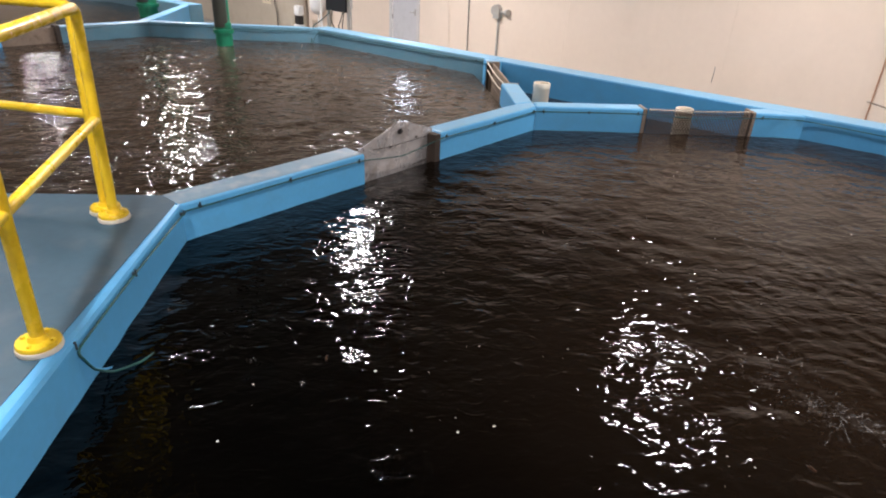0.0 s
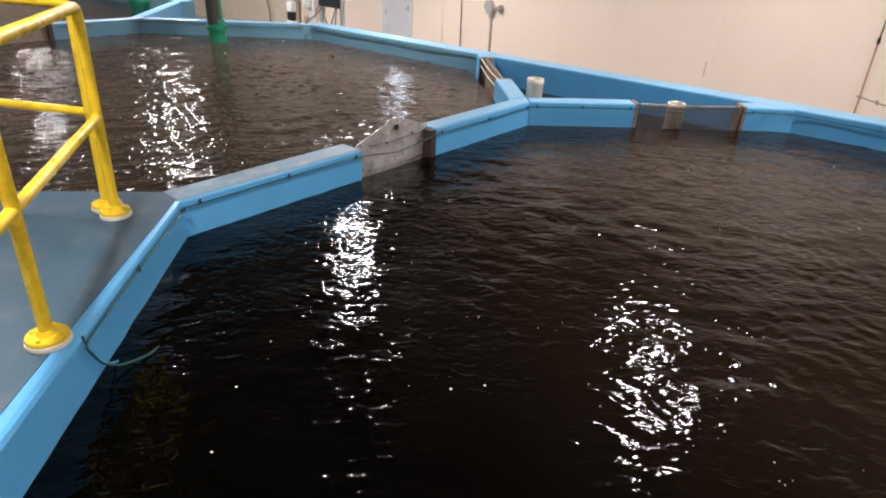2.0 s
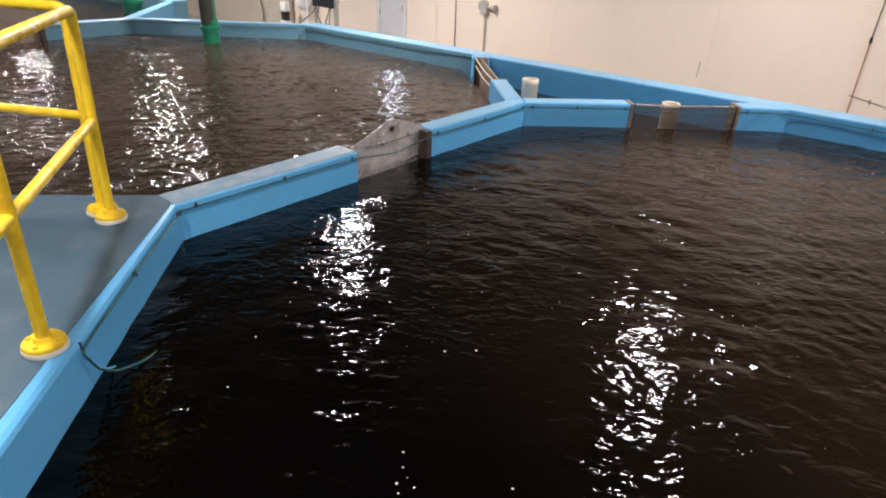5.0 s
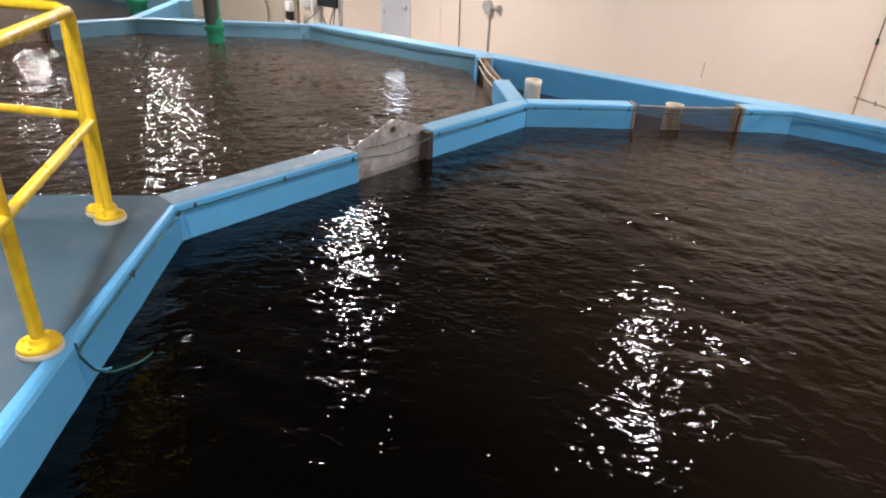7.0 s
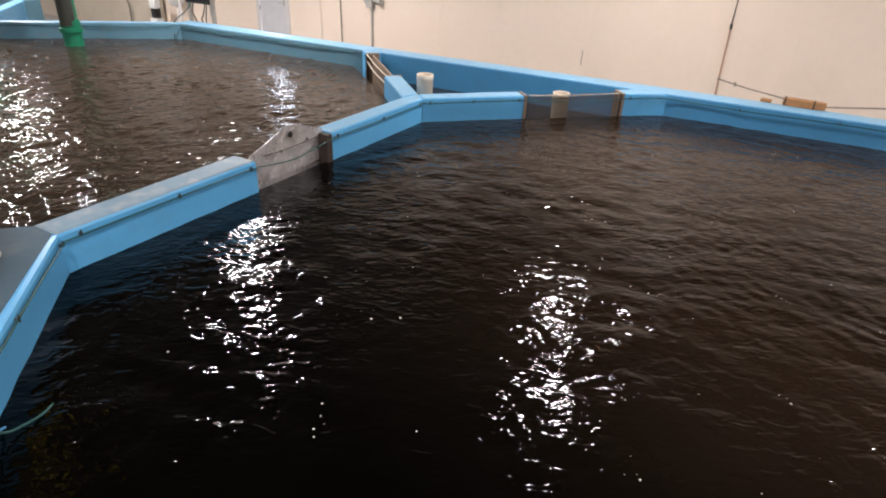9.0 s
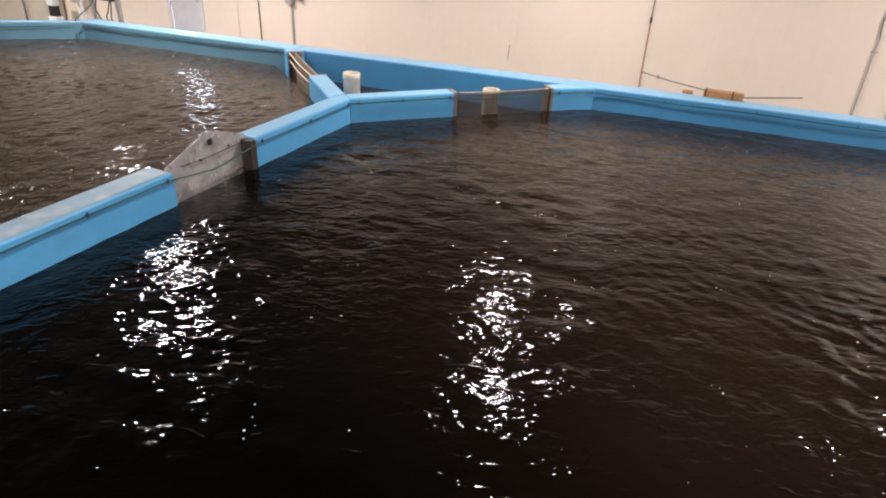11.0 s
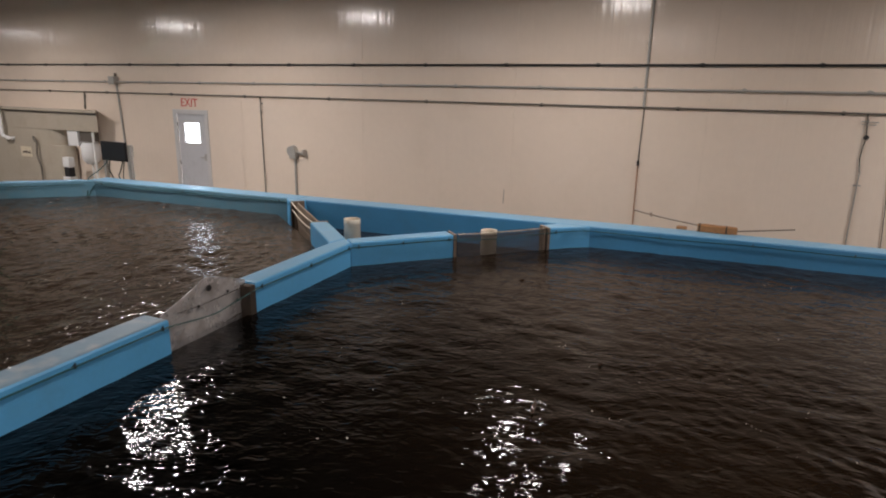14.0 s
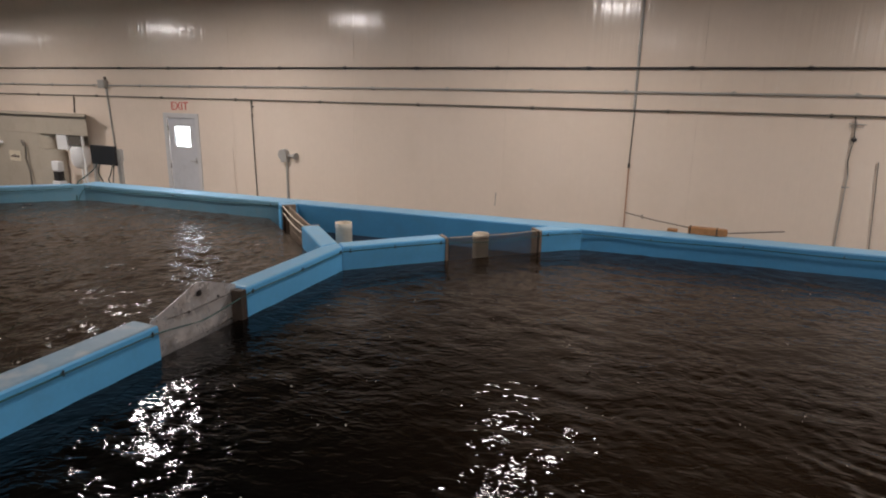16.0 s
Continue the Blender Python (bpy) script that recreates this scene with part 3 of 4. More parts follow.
bm = bmesh.new()
tube(bm, [w3(-0.09, -2.70, -0.02), w3(-0.085, -2.3, -0.045), w3(-0.09, -1.75, -0.035)], 0.004, 6)
part("fold_line", bm, RUST, plate)

bm = bmesh.new()
prism(bm, local([(-0.10, -1.785), (0.012, -1.785), (0.012, -1.712), (-0.10, -1.712)]), -0.9, -0.012, 0.006)
tagged(part("gate_post", bm, RUST), "dark wet wooden gate post beside the steel plate", "post", "gate posts")
bm = bmesh.new()
prism(bm, local([(-0.20, -1.80), (-0.115, -1.80), (-0.115, -1.712), (-0.20, -1.712)]), -0.9, -0.02, 0.006)
tagged(part("gate_post", bm, RUST), "brown wooden gate post behind the steel plate", "post", "gate posts")


def gate_posts(a, b, thick, z):
    """Two slim posts that end a gap from a to b."""
    d = (Vector(b) - Vector(a)).normalized()
    n = Vector((-d.y, d.x))
    for p, s in ((Vector(a), 1), (Vector(b), -1)):
        poly = [p - n * 0.012, p + d * s * 0.035 - n * 0.012, p + d * s * 0.035 + n * thick, p + n * thick]
        bm = bmesh.new()
        prism(bm, local([tuple(q) for q in poly]), -0.9, z, 0.005)
        post = tagged(part("gate_post", bm, BOARD), "brown stained wooden gate post at the wall gap", "post", "gate posts")
        q = p + d * s * 0.036
        bm = bmesh.new()
        prism(bm, local([tuple(q - n * 0.014), tuple(q + d * s * 0.012 - n * 0.014), tuple(q + d * s * 0.012 + n * 0.03), tuple(q + n * 0.03)]), -0.9, z - 0.012, 0.003)
        part("edge_strip", bm, RUST, post, "dark strip along the post edge")


gate_posts((0.922, 0.942), (1.928, 1.898), 0.21, 0.004)


def net_gate(a, b, z0, z1, cell=0.036):
    """A diamond wire net between two posts, with a rope along its upper edge."""
    net = thing("net_gate", "brown wire net stretched across the tank gap", "net")
    A, B = Vector(a), Vector(b)
    length, h = (B - A).length, z1 - z0
    d = (B - A) / length

    def at(s, z):
        return w3(*(A + d * s), z)

    bm = bmesh.new()
    nx, nz = int(length / cell), int(h / (cell * 0.75))
    verts = {}
    for j in range(nz + 1):
        for i in range(nx + 1):
            x = (i + 0.5 * (j % 2)) * cell
            verts[i, j] = at(min(x, length), z0 + h * j / nz)
    for j in range(nz):
        for i in range(nx + 1):
            for k in ((i if j % 2 == 0 else i + 1), (i - 1 if j % 2 == 0 else i)):
                if (k, j + 1) in verts:
                    tube(bm, [verts[i, j], verts[k, j + 1]], 0.0056, 4, cap=False)
    part("wire_mesh", bm, NET, net, kind="stuff")
    for z, m in ((z1 - 0.004, ROPE), (z1 - 0.045, NET), (z0 + 0.11, NET)):
        bm = bmesh.new()
        wave = 0.006 if m is ROPE else 0.0
        tube(bm, [at(length * k / 160, z - 0.012 * math.sin(math.pi * k / 160) + wave * math.sin(math.pi * k / 2.5)) for k in range(161)], 0.006 if m is ROPE else 0.005, 6)
        part("rope" if m is ROPE else "wire", bm, m, net)
    return net


net_gate((0.95, 1.03), (1.90, 1.99), -0.36, -0.01)

# boarded gate in the far tank
board = thing("board_gate", "brown boarded gate with pale ropes across it", "gate")
a, b = Vector((-1.04, 0.78)), Vector((-2.25, 1.95))
d = (b - a).normalized()
n = Vector((d.y, -d.x))
zz = [-0.9, -0.36, -0.19, -0.03]
for z0, z1 in zip(zz, zz[1:]):
    bm = bmesh.new()
    p, q = a + d * 0.02, b - d * 0.02
    prism(bm, local([tuple(p + n * 0.08), tuple(q + n * 0.08), tuple(q + n * 0.11), tuple(p + n * 0.11)]), z0 + 0.002, z1 - 0.002, 0.004)
    part("plank", bm, BOARD, board)
for z, sag in ((-0.02, 0.03), (-0.13, 0.04)):
    bm = bmesh.new()
    tube(bm, [w3(*(a + (b - a) * k / 16 + n * 0.0), z - sag * math.sin(math.pi * k / 16)) for k in range(17)], 0.009, 6)
    part("rope", bm, ROPE, board, "pale rope")
gate_posts(tuple(b), tuple(a), 0.20, -0.004)
# boarded gate in the furthest wall
bm = bmesh.new()
prism(bm, local([(STEP - 0.13, -2.95), (STEP - 0.10, -2.95), (STEP - 0.10, -1.98), (STEP - 0.13, -1.98)]), -0.9, -0.02, 0.004)
tagged(part("board_gate", bm, BOARD), "brown boarded gate in the wall between far tanks", "gate")
bm = bmesh.new()
prism(bm, local([(STEP - 0.2, -2.05), (STEP + 0.03, -2.05), (STEP + 0.03, -1.982), (STEP - 0.2, -1.982)]), -0.9, 0.02, 0.004)
tagged(part("gate_post", bm, RUST), "dark wooden gate post in the far tank wall", "post", "gate posts")


# ---- standpipes ----
def standpipe(u, v, z1, r, label):
    bm = bmesh.new()
    rings = lathe(bm, [(r - 0.012, -0.6), (r - 0.012, z1 - 0.004), (r - 0.008, z1), (r - 0.003, z1), (r, z1 - 0.004), (r, z1 - 0.07), (r - 0.004, z1 - 0.075), (r - 0.004, -0.9)], 28, w2(u, v))
    return tagged(part("standpipe", bm, WHITEP, smooth=True), label, "pipe", "standpipes")


standpipe(-0.43, 0.76, 0.105, 0.11, "open white plastic standpipe in the side basin")
standpipe(1.20, 1.52, -0.03, 0.11, "stained white standpipe behind the net gate")


def green_pipe(u, v, r, top, dark=True):
    p = thing("inlet_pipe", "upright green plastic water inlet pipe in a tank", "pipe", "green inlet pipes")
    bm = bmesh.new()
    lathe(bm, [(0.001, -0.9), (r, -0.9), (r, -0.06), (r * 1.22, -0.055), (r * 1.22, 0.015), (r * 1.02, 0.02), (r * 1.02, 0.13), (r * 0.9, 0.14), (r * 0.55, 0.2)], 28, w2(u, v))
    part("pipe_base", bm, GREENP, p, smooth=True)
    bm = bmesh.new()
    lathe(bm, [(r * 0.5, 0.10), (r * 0.5, top)], 24, w2(u - 0.05 * r, v + 0.48 * r))
    part("riser", bm, GREENP, p, smooth=True)
    if dark:
        bm = bmesh.new()
        lathe(bm, [(r * 0.82, 0.06), (r * 0.82, top)], 24, w2(u + 0.16 * r, v - 0.30 * r))
        part("riser", bm, DARKP, p, "dark riser pipe", smooth=True)
    return p


green_pipe(-7.42, 0.30, 0.155, CEIL_Z)
green_pipe(-12.3, 1.1, 0.22, CEIL_Z)

# ---- railing ----
RAIL_TOP, RAIL_MID, RR = 1.285, 0.655, 0.030


def railing(points, label, lean):
    """Tube rails on flanged posts, tilted sideways to fit the camera's view."""
    rail = thing("railing", label, "railing", "deck railings")
    pts = [Vector((x, y, 0)) for x, y in points]
    up = Vector((0.73 * lean, 0.68 * lean, 1))
    bm = bmesh.new()
    tube(bm, rounded([pts[0] + up * 0.02, pts[0] + up * RAIL_TOP, pts[-1] + up * RAIL_TOP, pts[-1] + up * 0.02], 0.06, 6), RR, 14)
    part("top_rail", bm, YELLOW, rail, smooth=True)
    bm = bmesh.new()
    tube(bm, [pts[0] + up * RAIL_MID, pts[-1] + up * RAIL_MID], RR * 0.92, 14)
    part("mid_rail", bm, YELLOW, rail, smooth=True)
    for p in pts[1:-1]:
        bm = bmesh.new()
        tube(bm, [p + up * 0.02, p + up * RAIL_TOP], RR, 14)
        part("post", bm, YELLOW, rail, smooth=True)
    for p in pts:
        bm = bmesh.new()
        lathe(bm, [(0.001, 0.030), (0.090, 0.030), (0.092, 0.040), (0.087, 0.050), (0.042, 0.052), (0.035, 0.075), (0.001, 0.076)], 24, (p.x, p.y))
        f = part("flange", bm, YELLOW, rail, smooth=True)
        bm = bmesh.new()
        lathe(bm, [(0.001, 0.004), (0.094, 0.004), (0.097, 0.012), (0.094, 0.029), (0.001, 0.0295)], 24, (p.x, p.y))
        part("base_pad", bm, WHITEP, f, "white base pad", smooth=True)
        for k in range(4):
            a = math.pi / 4 + k * math.pi / 2
            bm = bmesh.new()
            lathe(bm, [(0.011, 0.050), (0.011, 0.061), (0.001, 0.062)], 6, (p.x + 0.066 * math.cos(a), p.y + 0.066 * math.sin(a)))
            part("bolt", bm, YELLOW, f)
    return rail


railing([(0.24, -5.105), (1.447, -5.853), (2.654, -6.601)], "yellow painted steel tube railing on the deck", 0.028)
railing([(0.098, -5.105), (-1.182, -5.895), (-2.462, -6.685)], "yellow painted steel tube railing beside the far tank", 0.04).location.z = 0.003


# ---- cables along the rims ----
def cable(points, label, clips, r=0.0062, material=None):
    """A cable through plan points (u, v, z), held by small clips."""
    c = thing("rim_cable", label, "cable")
    bm = bmesh.new()
    fine = []
    pts = [w3(*p) for p in points]
    for i in range(len(pts) - 1):
        p0, p1, p2, p3 = pts[max(i - 1, 0)], pts[i], pts[i + 1], pts[min(i + 2, len(pts) - 1)]
        for k in range(8):
            t = k / 8
            m1, m2 = (p2 - p0) * 0.25, (p3 - p1) * 0.25
            fine.append(p1 * (2 * t**3 - 3 * t**2 + 1) + m1 * (t**3 - 2 * t**2 + t) + p2 * (3 * t**2 - 2 * t**3) + m2 * (t**3 - t**2))
    tube(bm, fine + [pts[-1]], r, 7)
    part("cable", bm, material or GREENC, c, smooth=True)
    for u, v, z, nu, nv in clips:
        bm = bmesh.new()
        base, out = w3(u, v, z), (w3(u + nu, v + nv, z) - w3(u, v, z)).normalized()
        tube(bm, [base - out * 0.01, base + out * 0.014], 0.012, 8)
        tube(bm, [base + out * 0.016 + Vector((0, 0, -0.012)), base + out * 0.016 + Vector((0, 0, 0.028))], 0.007, 6)
        part("clip", bm, CLIP, c, "dark metal cable clip")
    return c


ZC = -0.062
n45 = 0.0085
near_pts = [(0.95, -4.88, -0.35), (1.04, -5.05, -0.31), (1.135, -5.24, -0.286), (1.155, -5.38, -0.262), (1.165, -5.46, -0.2), (1.185, -5.50, -0.11), (1.16, -5.493, -0.05), (0.625, -4.985, ZC + 0.01), (0.035, -4.40, ZC), (0.012, -4.33, ZC), (0.011, -3.4, ZC + 0.004), (0.012, -2.74, ZC), (-0.02, -2.2, ZC - 0.075),
            (0.012, -1.68, ZC), (0.011, -0.85, ZC - 0.006), (0.012, -0.04, ZC), (0.05, 0.03, ZC), (0.5, 0.49, ZC + 0.004), (0.93, 0.925, ZC), (1.42, 1.40, ZC - 0.035), (1.945, 1.87, ZC), (2.38, ow(2.38) - 0.03, ZC),
            (3.4, ow(3.4) - 0.02, ZC - 0.012), (4.4, ow(4.4) - 0.02, ZC), (5.4, ow(5.4) - 0.02, ZC - 0.012), (6.4, ow(6.4) - 0.02, ZC)]
cable(near_pts, "green cable clipped along the inside of the tank rim",
      [(1.15, -5.525, -0.045, 1, 1), (0.66, -5.03, ZC + 0.012, 1, 1), (0.04, -4.425, ZC, 1, 1), (0.0, -4.27, ZC + 0.01, 1, 0), (0.0, -3.5, ZC + 0.004, 1, 0), (0.0, -2.78, ZC, 1, 0), (0.0, -1.62, ZC, 1, 0), (0.0, -0.82, ZC - 0.005, 1, 0),
       (0.0, -0.06, ZC, 1, 0), (0.07, 0.06, ZC, 1, -1), (0.46, 0.45, ZC + 0.004, 1, -1), (0.88, 0.89, ZC, 1, -1), (2.0, 1.94, ZC, 1, -1), (3.3, ow(3.3), ZC - 0.01, 0, -1), (4.4, ow(4.4), ZC, 0, -1), (5.5, ow(5.5), ZC - 0.01, 0, -1)])
cable([(-0.235, -1.75, 0.0), (-0.12, -1.72, -0.02), (0.012, -1.66, ZC)], "thin green cable end over the gate post", [], 0.006)
cable([(1.15, -5.515, -0.05), (1.17, -5.50, -0.12), (1.16, -5.46, -0.20), (1.12, -5.41, -0.25), (1.06, -5.36, -0.30)], "thin blue loop down the tank wall to the water", [], 0.006, BLUE)
far_pts = [(-2.3, 1.93, ZC), (-2.46, ow(-2.46) - 0.012, ZC), (-3.5, ow(-3.5) - 0.012, ZC - 0.012), (-4.6, ow(-4.6) - 0.012, ZC), (-5.7, ow(-5.7) - 0.012, ZC - 0.015), (-6.60, ow(-6.6) - 0.014, ZC), (-6.72, ow(-6.72) - 0.07, -0.2), (-6.75, ow(-6.75) - 0.1, -0.33)]
cable(far_pts, "green cable clipped along the far tank rim", [(-2.6, ow(-2.6), ZC, 0, -1), (-4.6, ow(-4.6), ZC, 0, -1), (-6.5, ow(-6.5), ZC, 0, -1)])
cable([(-6.78, ow(-6.78) - 0.1, -0.30), (-6.85, ow(-6.85) + 0.02, 0.02), (-7.5, 2.75, 0.05), (-8.1, 3.40, 0.08), (-8.387, 3.70, 0.13)], "green cable rising from the water to the screen stand", [], 0.012)
cable([(-6.80, ow(-6.7) - 0.13, ZC), (-7.45, 1.24, ZC - 0.015), (-8.3, 0.46, ZC), (-9.18, J - 0.06, ZC), (-9.18, -1.9, ZC)], "dark green cable along the far rim", [])

# ---- services on the hall wall ----
PY = WALL_Y - 0.035


def wall_pipe(points, r, material, label, name="wall_pipe", fittings=(), fitting_mat=None, group="wall pipes"):
    """A pipe on the wall with couplings where given: (x, z, along_x)."""
    p = thing(name, label, "pipe", group)
    bm = bmesh.new()
    tube(bm, [(x, PY, z) for x, z in points], r, 10)
    part("pipe", bm, material, p, smooth=True)
    for x, z, flat in fittings:
        bm = bmesh.new()
        e = Vector((0.035, 0, 0)) if flat else Vector((0, 0, 0.035))
        c = Vector((x, PY, z))
        tube(bm, [c - e, c + e], r * 1.35, 10)
        box(bm, x - 0.012, PY, z - 0.03, x + 0.012, WALL_Y, z + 0.03)
        part("coupling", bm, fitting_mat or material, p)
    return p


def spread(a, b, step):
    return [a + step * k for k in range(int((b - a) / step) + 1)]


wall_pipe([(X0 + 0.05, 2.19), (X1 - 0.05, 2.18)], 0.018, BLACKP, "thick black pipe running along the hall wall", fittings=[(x, 2.185, True) for x in spread(-24.0, 12, 1.52)])
wall_pipe([(X0 + 0.05, 1.79), (-9.3, 1.80), (-0.8, 1.832), (X1 - 0.05, 1.815)], 0.017, CONDUIT, "grey conduit running along the hall wall", fittings=[(x, 1.80 + 0.032 * min(1, max(0, (x + 9.3) / 8.5)), True) for x in spread(-23.4, 12, 1.52)])
wall_pipe([(X0 + 0.05, 1.55), (X1 - 0.05, 1.56)], 0.013, CONDUIT2, "brown-grey pipe running along the hall wall", fittings=[(x, 1.555, True) for x in spread(-24.6, 12, 2.13)])

PY = WALL_Y - 0.02
wall_pipe([(2.585, CEIL_Z), (2.59, 1.56)], 0.019, CONDUIT, "thick grey upright conduit on the hall wall", fittings=[(2.586, 2.5, False)])
wall_pipe([(2.60, 1.56), (2.586, 0.71)], 0.008, CONDUIT2, "thin upright pipe below the conduit")
wall_pipe([(2.586, 0.68), (2.60, -0.9)], 0.010, ORANGE, "thin orange-brown hose hanging down the wall", "hose")
bm = bmesh.new()
tube(bm, [(2.587, PY, 0.66), (2.587, PY, 0.74)], 0.018, 10)
tagged(part("hose_coupling", bm, BLACKP), "black hose coupling on the wall hose", "coupling")

drop = wall_pipe([(-5.02, 1.55), (-5.02, 1.2), (-5.005, 0.2), (-4.985, -0.9)], 0.011, CONDUIT2, "thin brown drop pipe with a small valve", "drop_pipe", [(-5.02, 1.50, False), (-5.02, 1.24, False)])
bm = bmesh.new()
tube(bm, [(-5.02, PY, 1.42), (-4.94, PY - 0.03, 1.42)], 0.016, 8)
part("valve_handle", bm, CONDUIT2, drop)
drop = wall_pipe([(5.505, 1.55), (5.53, 1.26)], 0.009, CONDUIT2, "upright drop pipe with a valve and a hose", "drop_pipe", [(5.52, 1.45, False)])
bm = bmesh.new()
tube(bm, [(5.44, PY - 0.01, 1.455), (5.64, PY - 0.01, 1.445)], 0.007, 8)
tube(bm, [(5.45, PY - 0.01, 1.415), (5.62, PY - 0.01, 1.41)], 0.005, 8)
part("valve_handle", bm, CONDUIT, drop)
bm = bmesh.new()
bmesh.ops.create_uvsphere(bm, u_segments=12, v_segments=8, radius=0.034, matrix=Matrix.Translation((5.533, PY, 1.24)))
part("valve_body", bm, BLACKP, drop, "black valve body", smooth=True)
bm = bmesh.new()
tube(bm, [(5.533, PY, 1.22), (5.515, PY, 1.1), (5.505, PY, 0.95), (5.535, PY, 0.74)], 0.007, 8)
part("hose", bm, DARKP, drop, smooth=True)
bm = bmesh.new()
tube(bm, [(5.535, PY, 0.76), (5.53, PY, 0.58), (5.527, PY, -0.9)], 0.009, 10)
part("lower_pipe", bm, CONDUIT, drop, smooth=True)
bm = bmesh.new()
box(bm, 5.485, PY, 0.575, 5.575, WALL_Y, 0.592)
part("bracket", bm, CONDUIT, drop)
wall_pipe([(5.86, 0.95), (5.90, 0.4), (5.985, -0.9)], 0.006, CONDUIT2, "thin leaning pole against the hall wall", "pole")
drop = wall_pipe([(-10.5, 1.55), (-10.55, 1.14)], 0.015, CONDUIT2, "short drop pipe end on the hall wall", "drop_pipe", [(-10.51, 1.45, False), (-10.545, 1.2, False)])
# conduit with a junction box above the screen
jc = wall_pipe([(-9.33, 1.83), (-9.27, 0.9), (-9.20, -0.3)], 0.022, CONDUIT, "grey conduit from a junction box down the wall", "conduit_drop")
bm = bmesh.new()
box(bm, -9.46, WALL_Y - 0.13, 1.74, -9.26, WALL_Y, 1.92, 0.012)
part("junction_box", bm, CONDUIT, jc)
bm = bmesh.new()
tube(bm, [(-9.33, PY, 1.90), (-9.34, PY, 1.99)], 0.03, 10)
part("cap", bm, CONDUIT2, jc)
# round alarm box on a post
ab = wall_pipe([(-4.17, 0.36), (-4.175, -0.9)], 0.024, CONDUIT, "grey conduit with a round box and side horn", "alarm_post")
bm = bmesh.new()
tube(bm, [(-4.22, WALL_Y, 0.49), (-4.22, WALL_Y - 0.10, 0.49)], [0.115, 0.105], 20)
box(bm, -4.26, WALL_Y - 0.11, 0.34, -4.10, WALL_Y - 0.01, 0.44, 0.01)
part("round_box", bm, CONDUIT, ab)
bm = bmesh.new()
tube(bm, [(-4.12, PY - 0.02, 0.47), (-4.0, PY - 0.03, 0.47)], 0.03, 10)
tube(bm, [(-4.01, PY - 0.03, 0.47), (-3.93, PY - 0.05, 0.475), (-3.88, PY - 0.06, 0.475)], [0.03, 0.06, 0.065], 14)
part("horn", bm, CONDUIT, ab)
# faint strip added in place of a wall seam beside the door
wall_pipe([(-5.60, 0.55), (-5.545, -0.9)], 0.006, SEAM, "thin pale strip standing in for a wall seam beside the door", "wall_mark")

# Thin bar added in place of a dark upright mark on the wall.
wall_pipe([(0.375, 0.086), (0.366, -0.156)], 0.005, CONDUIT2, "short dark bar standing in for a mark on the hall wall", "wall_mark")

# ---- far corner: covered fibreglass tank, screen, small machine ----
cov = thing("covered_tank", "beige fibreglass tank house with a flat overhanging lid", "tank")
# Right ends slant along the camera's line of sight, hiding the end face.
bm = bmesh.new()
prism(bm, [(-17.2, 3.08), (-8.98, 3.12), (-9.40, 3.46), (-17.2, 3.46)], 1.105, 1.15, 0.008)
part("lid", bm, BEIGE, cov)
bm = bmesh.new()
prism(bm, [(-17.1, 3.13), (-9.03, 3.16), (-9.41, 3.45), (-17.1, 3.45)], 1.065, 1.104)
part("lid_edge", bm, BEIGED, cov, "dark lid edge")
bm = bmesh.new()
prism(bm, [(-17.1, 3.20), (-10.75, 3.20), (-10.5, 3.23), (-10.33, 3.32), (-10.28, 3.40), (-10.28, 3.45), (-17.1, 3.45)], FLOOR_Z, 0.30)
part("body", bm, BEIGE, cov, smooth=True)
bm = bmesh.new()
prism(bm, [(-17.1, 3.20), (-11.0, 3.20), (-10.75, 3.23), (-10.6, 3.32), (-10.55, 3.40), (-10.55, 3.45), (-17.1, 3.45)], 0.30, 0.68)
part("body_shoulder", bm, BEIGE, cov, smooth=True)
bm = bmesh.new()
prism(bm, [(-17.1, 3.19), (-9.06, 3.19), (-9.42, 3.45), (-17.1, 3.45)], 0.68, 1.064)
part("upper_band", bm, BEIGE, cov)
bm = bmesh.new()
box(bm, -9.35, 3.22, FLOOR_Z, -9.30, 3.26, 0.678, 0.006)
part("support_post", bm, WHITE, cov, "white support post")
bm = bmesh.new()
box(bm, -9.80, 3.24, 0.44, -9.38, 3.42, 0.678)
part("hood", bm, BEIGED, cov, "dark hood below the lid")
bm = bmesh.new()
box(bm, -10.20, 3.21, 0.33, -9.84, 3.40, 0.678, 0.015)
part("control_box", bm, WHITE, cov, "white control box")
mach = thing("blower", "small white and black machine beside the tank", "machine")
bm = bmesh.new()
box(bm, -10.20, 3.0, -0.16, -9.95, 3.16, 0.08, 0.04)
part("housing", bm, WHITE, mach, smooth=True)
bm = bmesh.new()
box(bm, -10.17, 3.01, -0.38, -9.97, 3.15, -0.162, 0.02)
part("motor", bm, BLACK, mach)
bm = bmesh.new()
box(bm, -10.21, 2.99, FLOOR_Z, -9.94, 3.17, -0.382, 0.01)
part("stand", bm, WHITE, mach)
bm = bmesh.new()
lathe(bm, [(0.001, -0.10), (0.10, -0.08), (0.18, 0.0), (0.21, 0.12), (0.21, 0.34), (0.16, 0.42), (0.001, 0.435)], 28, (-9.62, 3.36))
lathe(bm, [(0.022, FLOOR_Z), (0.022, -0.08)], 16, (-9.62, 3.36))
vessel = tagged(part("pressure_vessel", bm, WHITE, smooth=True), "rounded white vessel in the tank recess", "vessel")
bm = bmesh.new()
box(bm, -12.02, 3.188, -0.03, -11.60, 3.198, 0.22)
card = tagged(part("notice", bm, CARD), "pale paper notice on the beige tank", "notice")
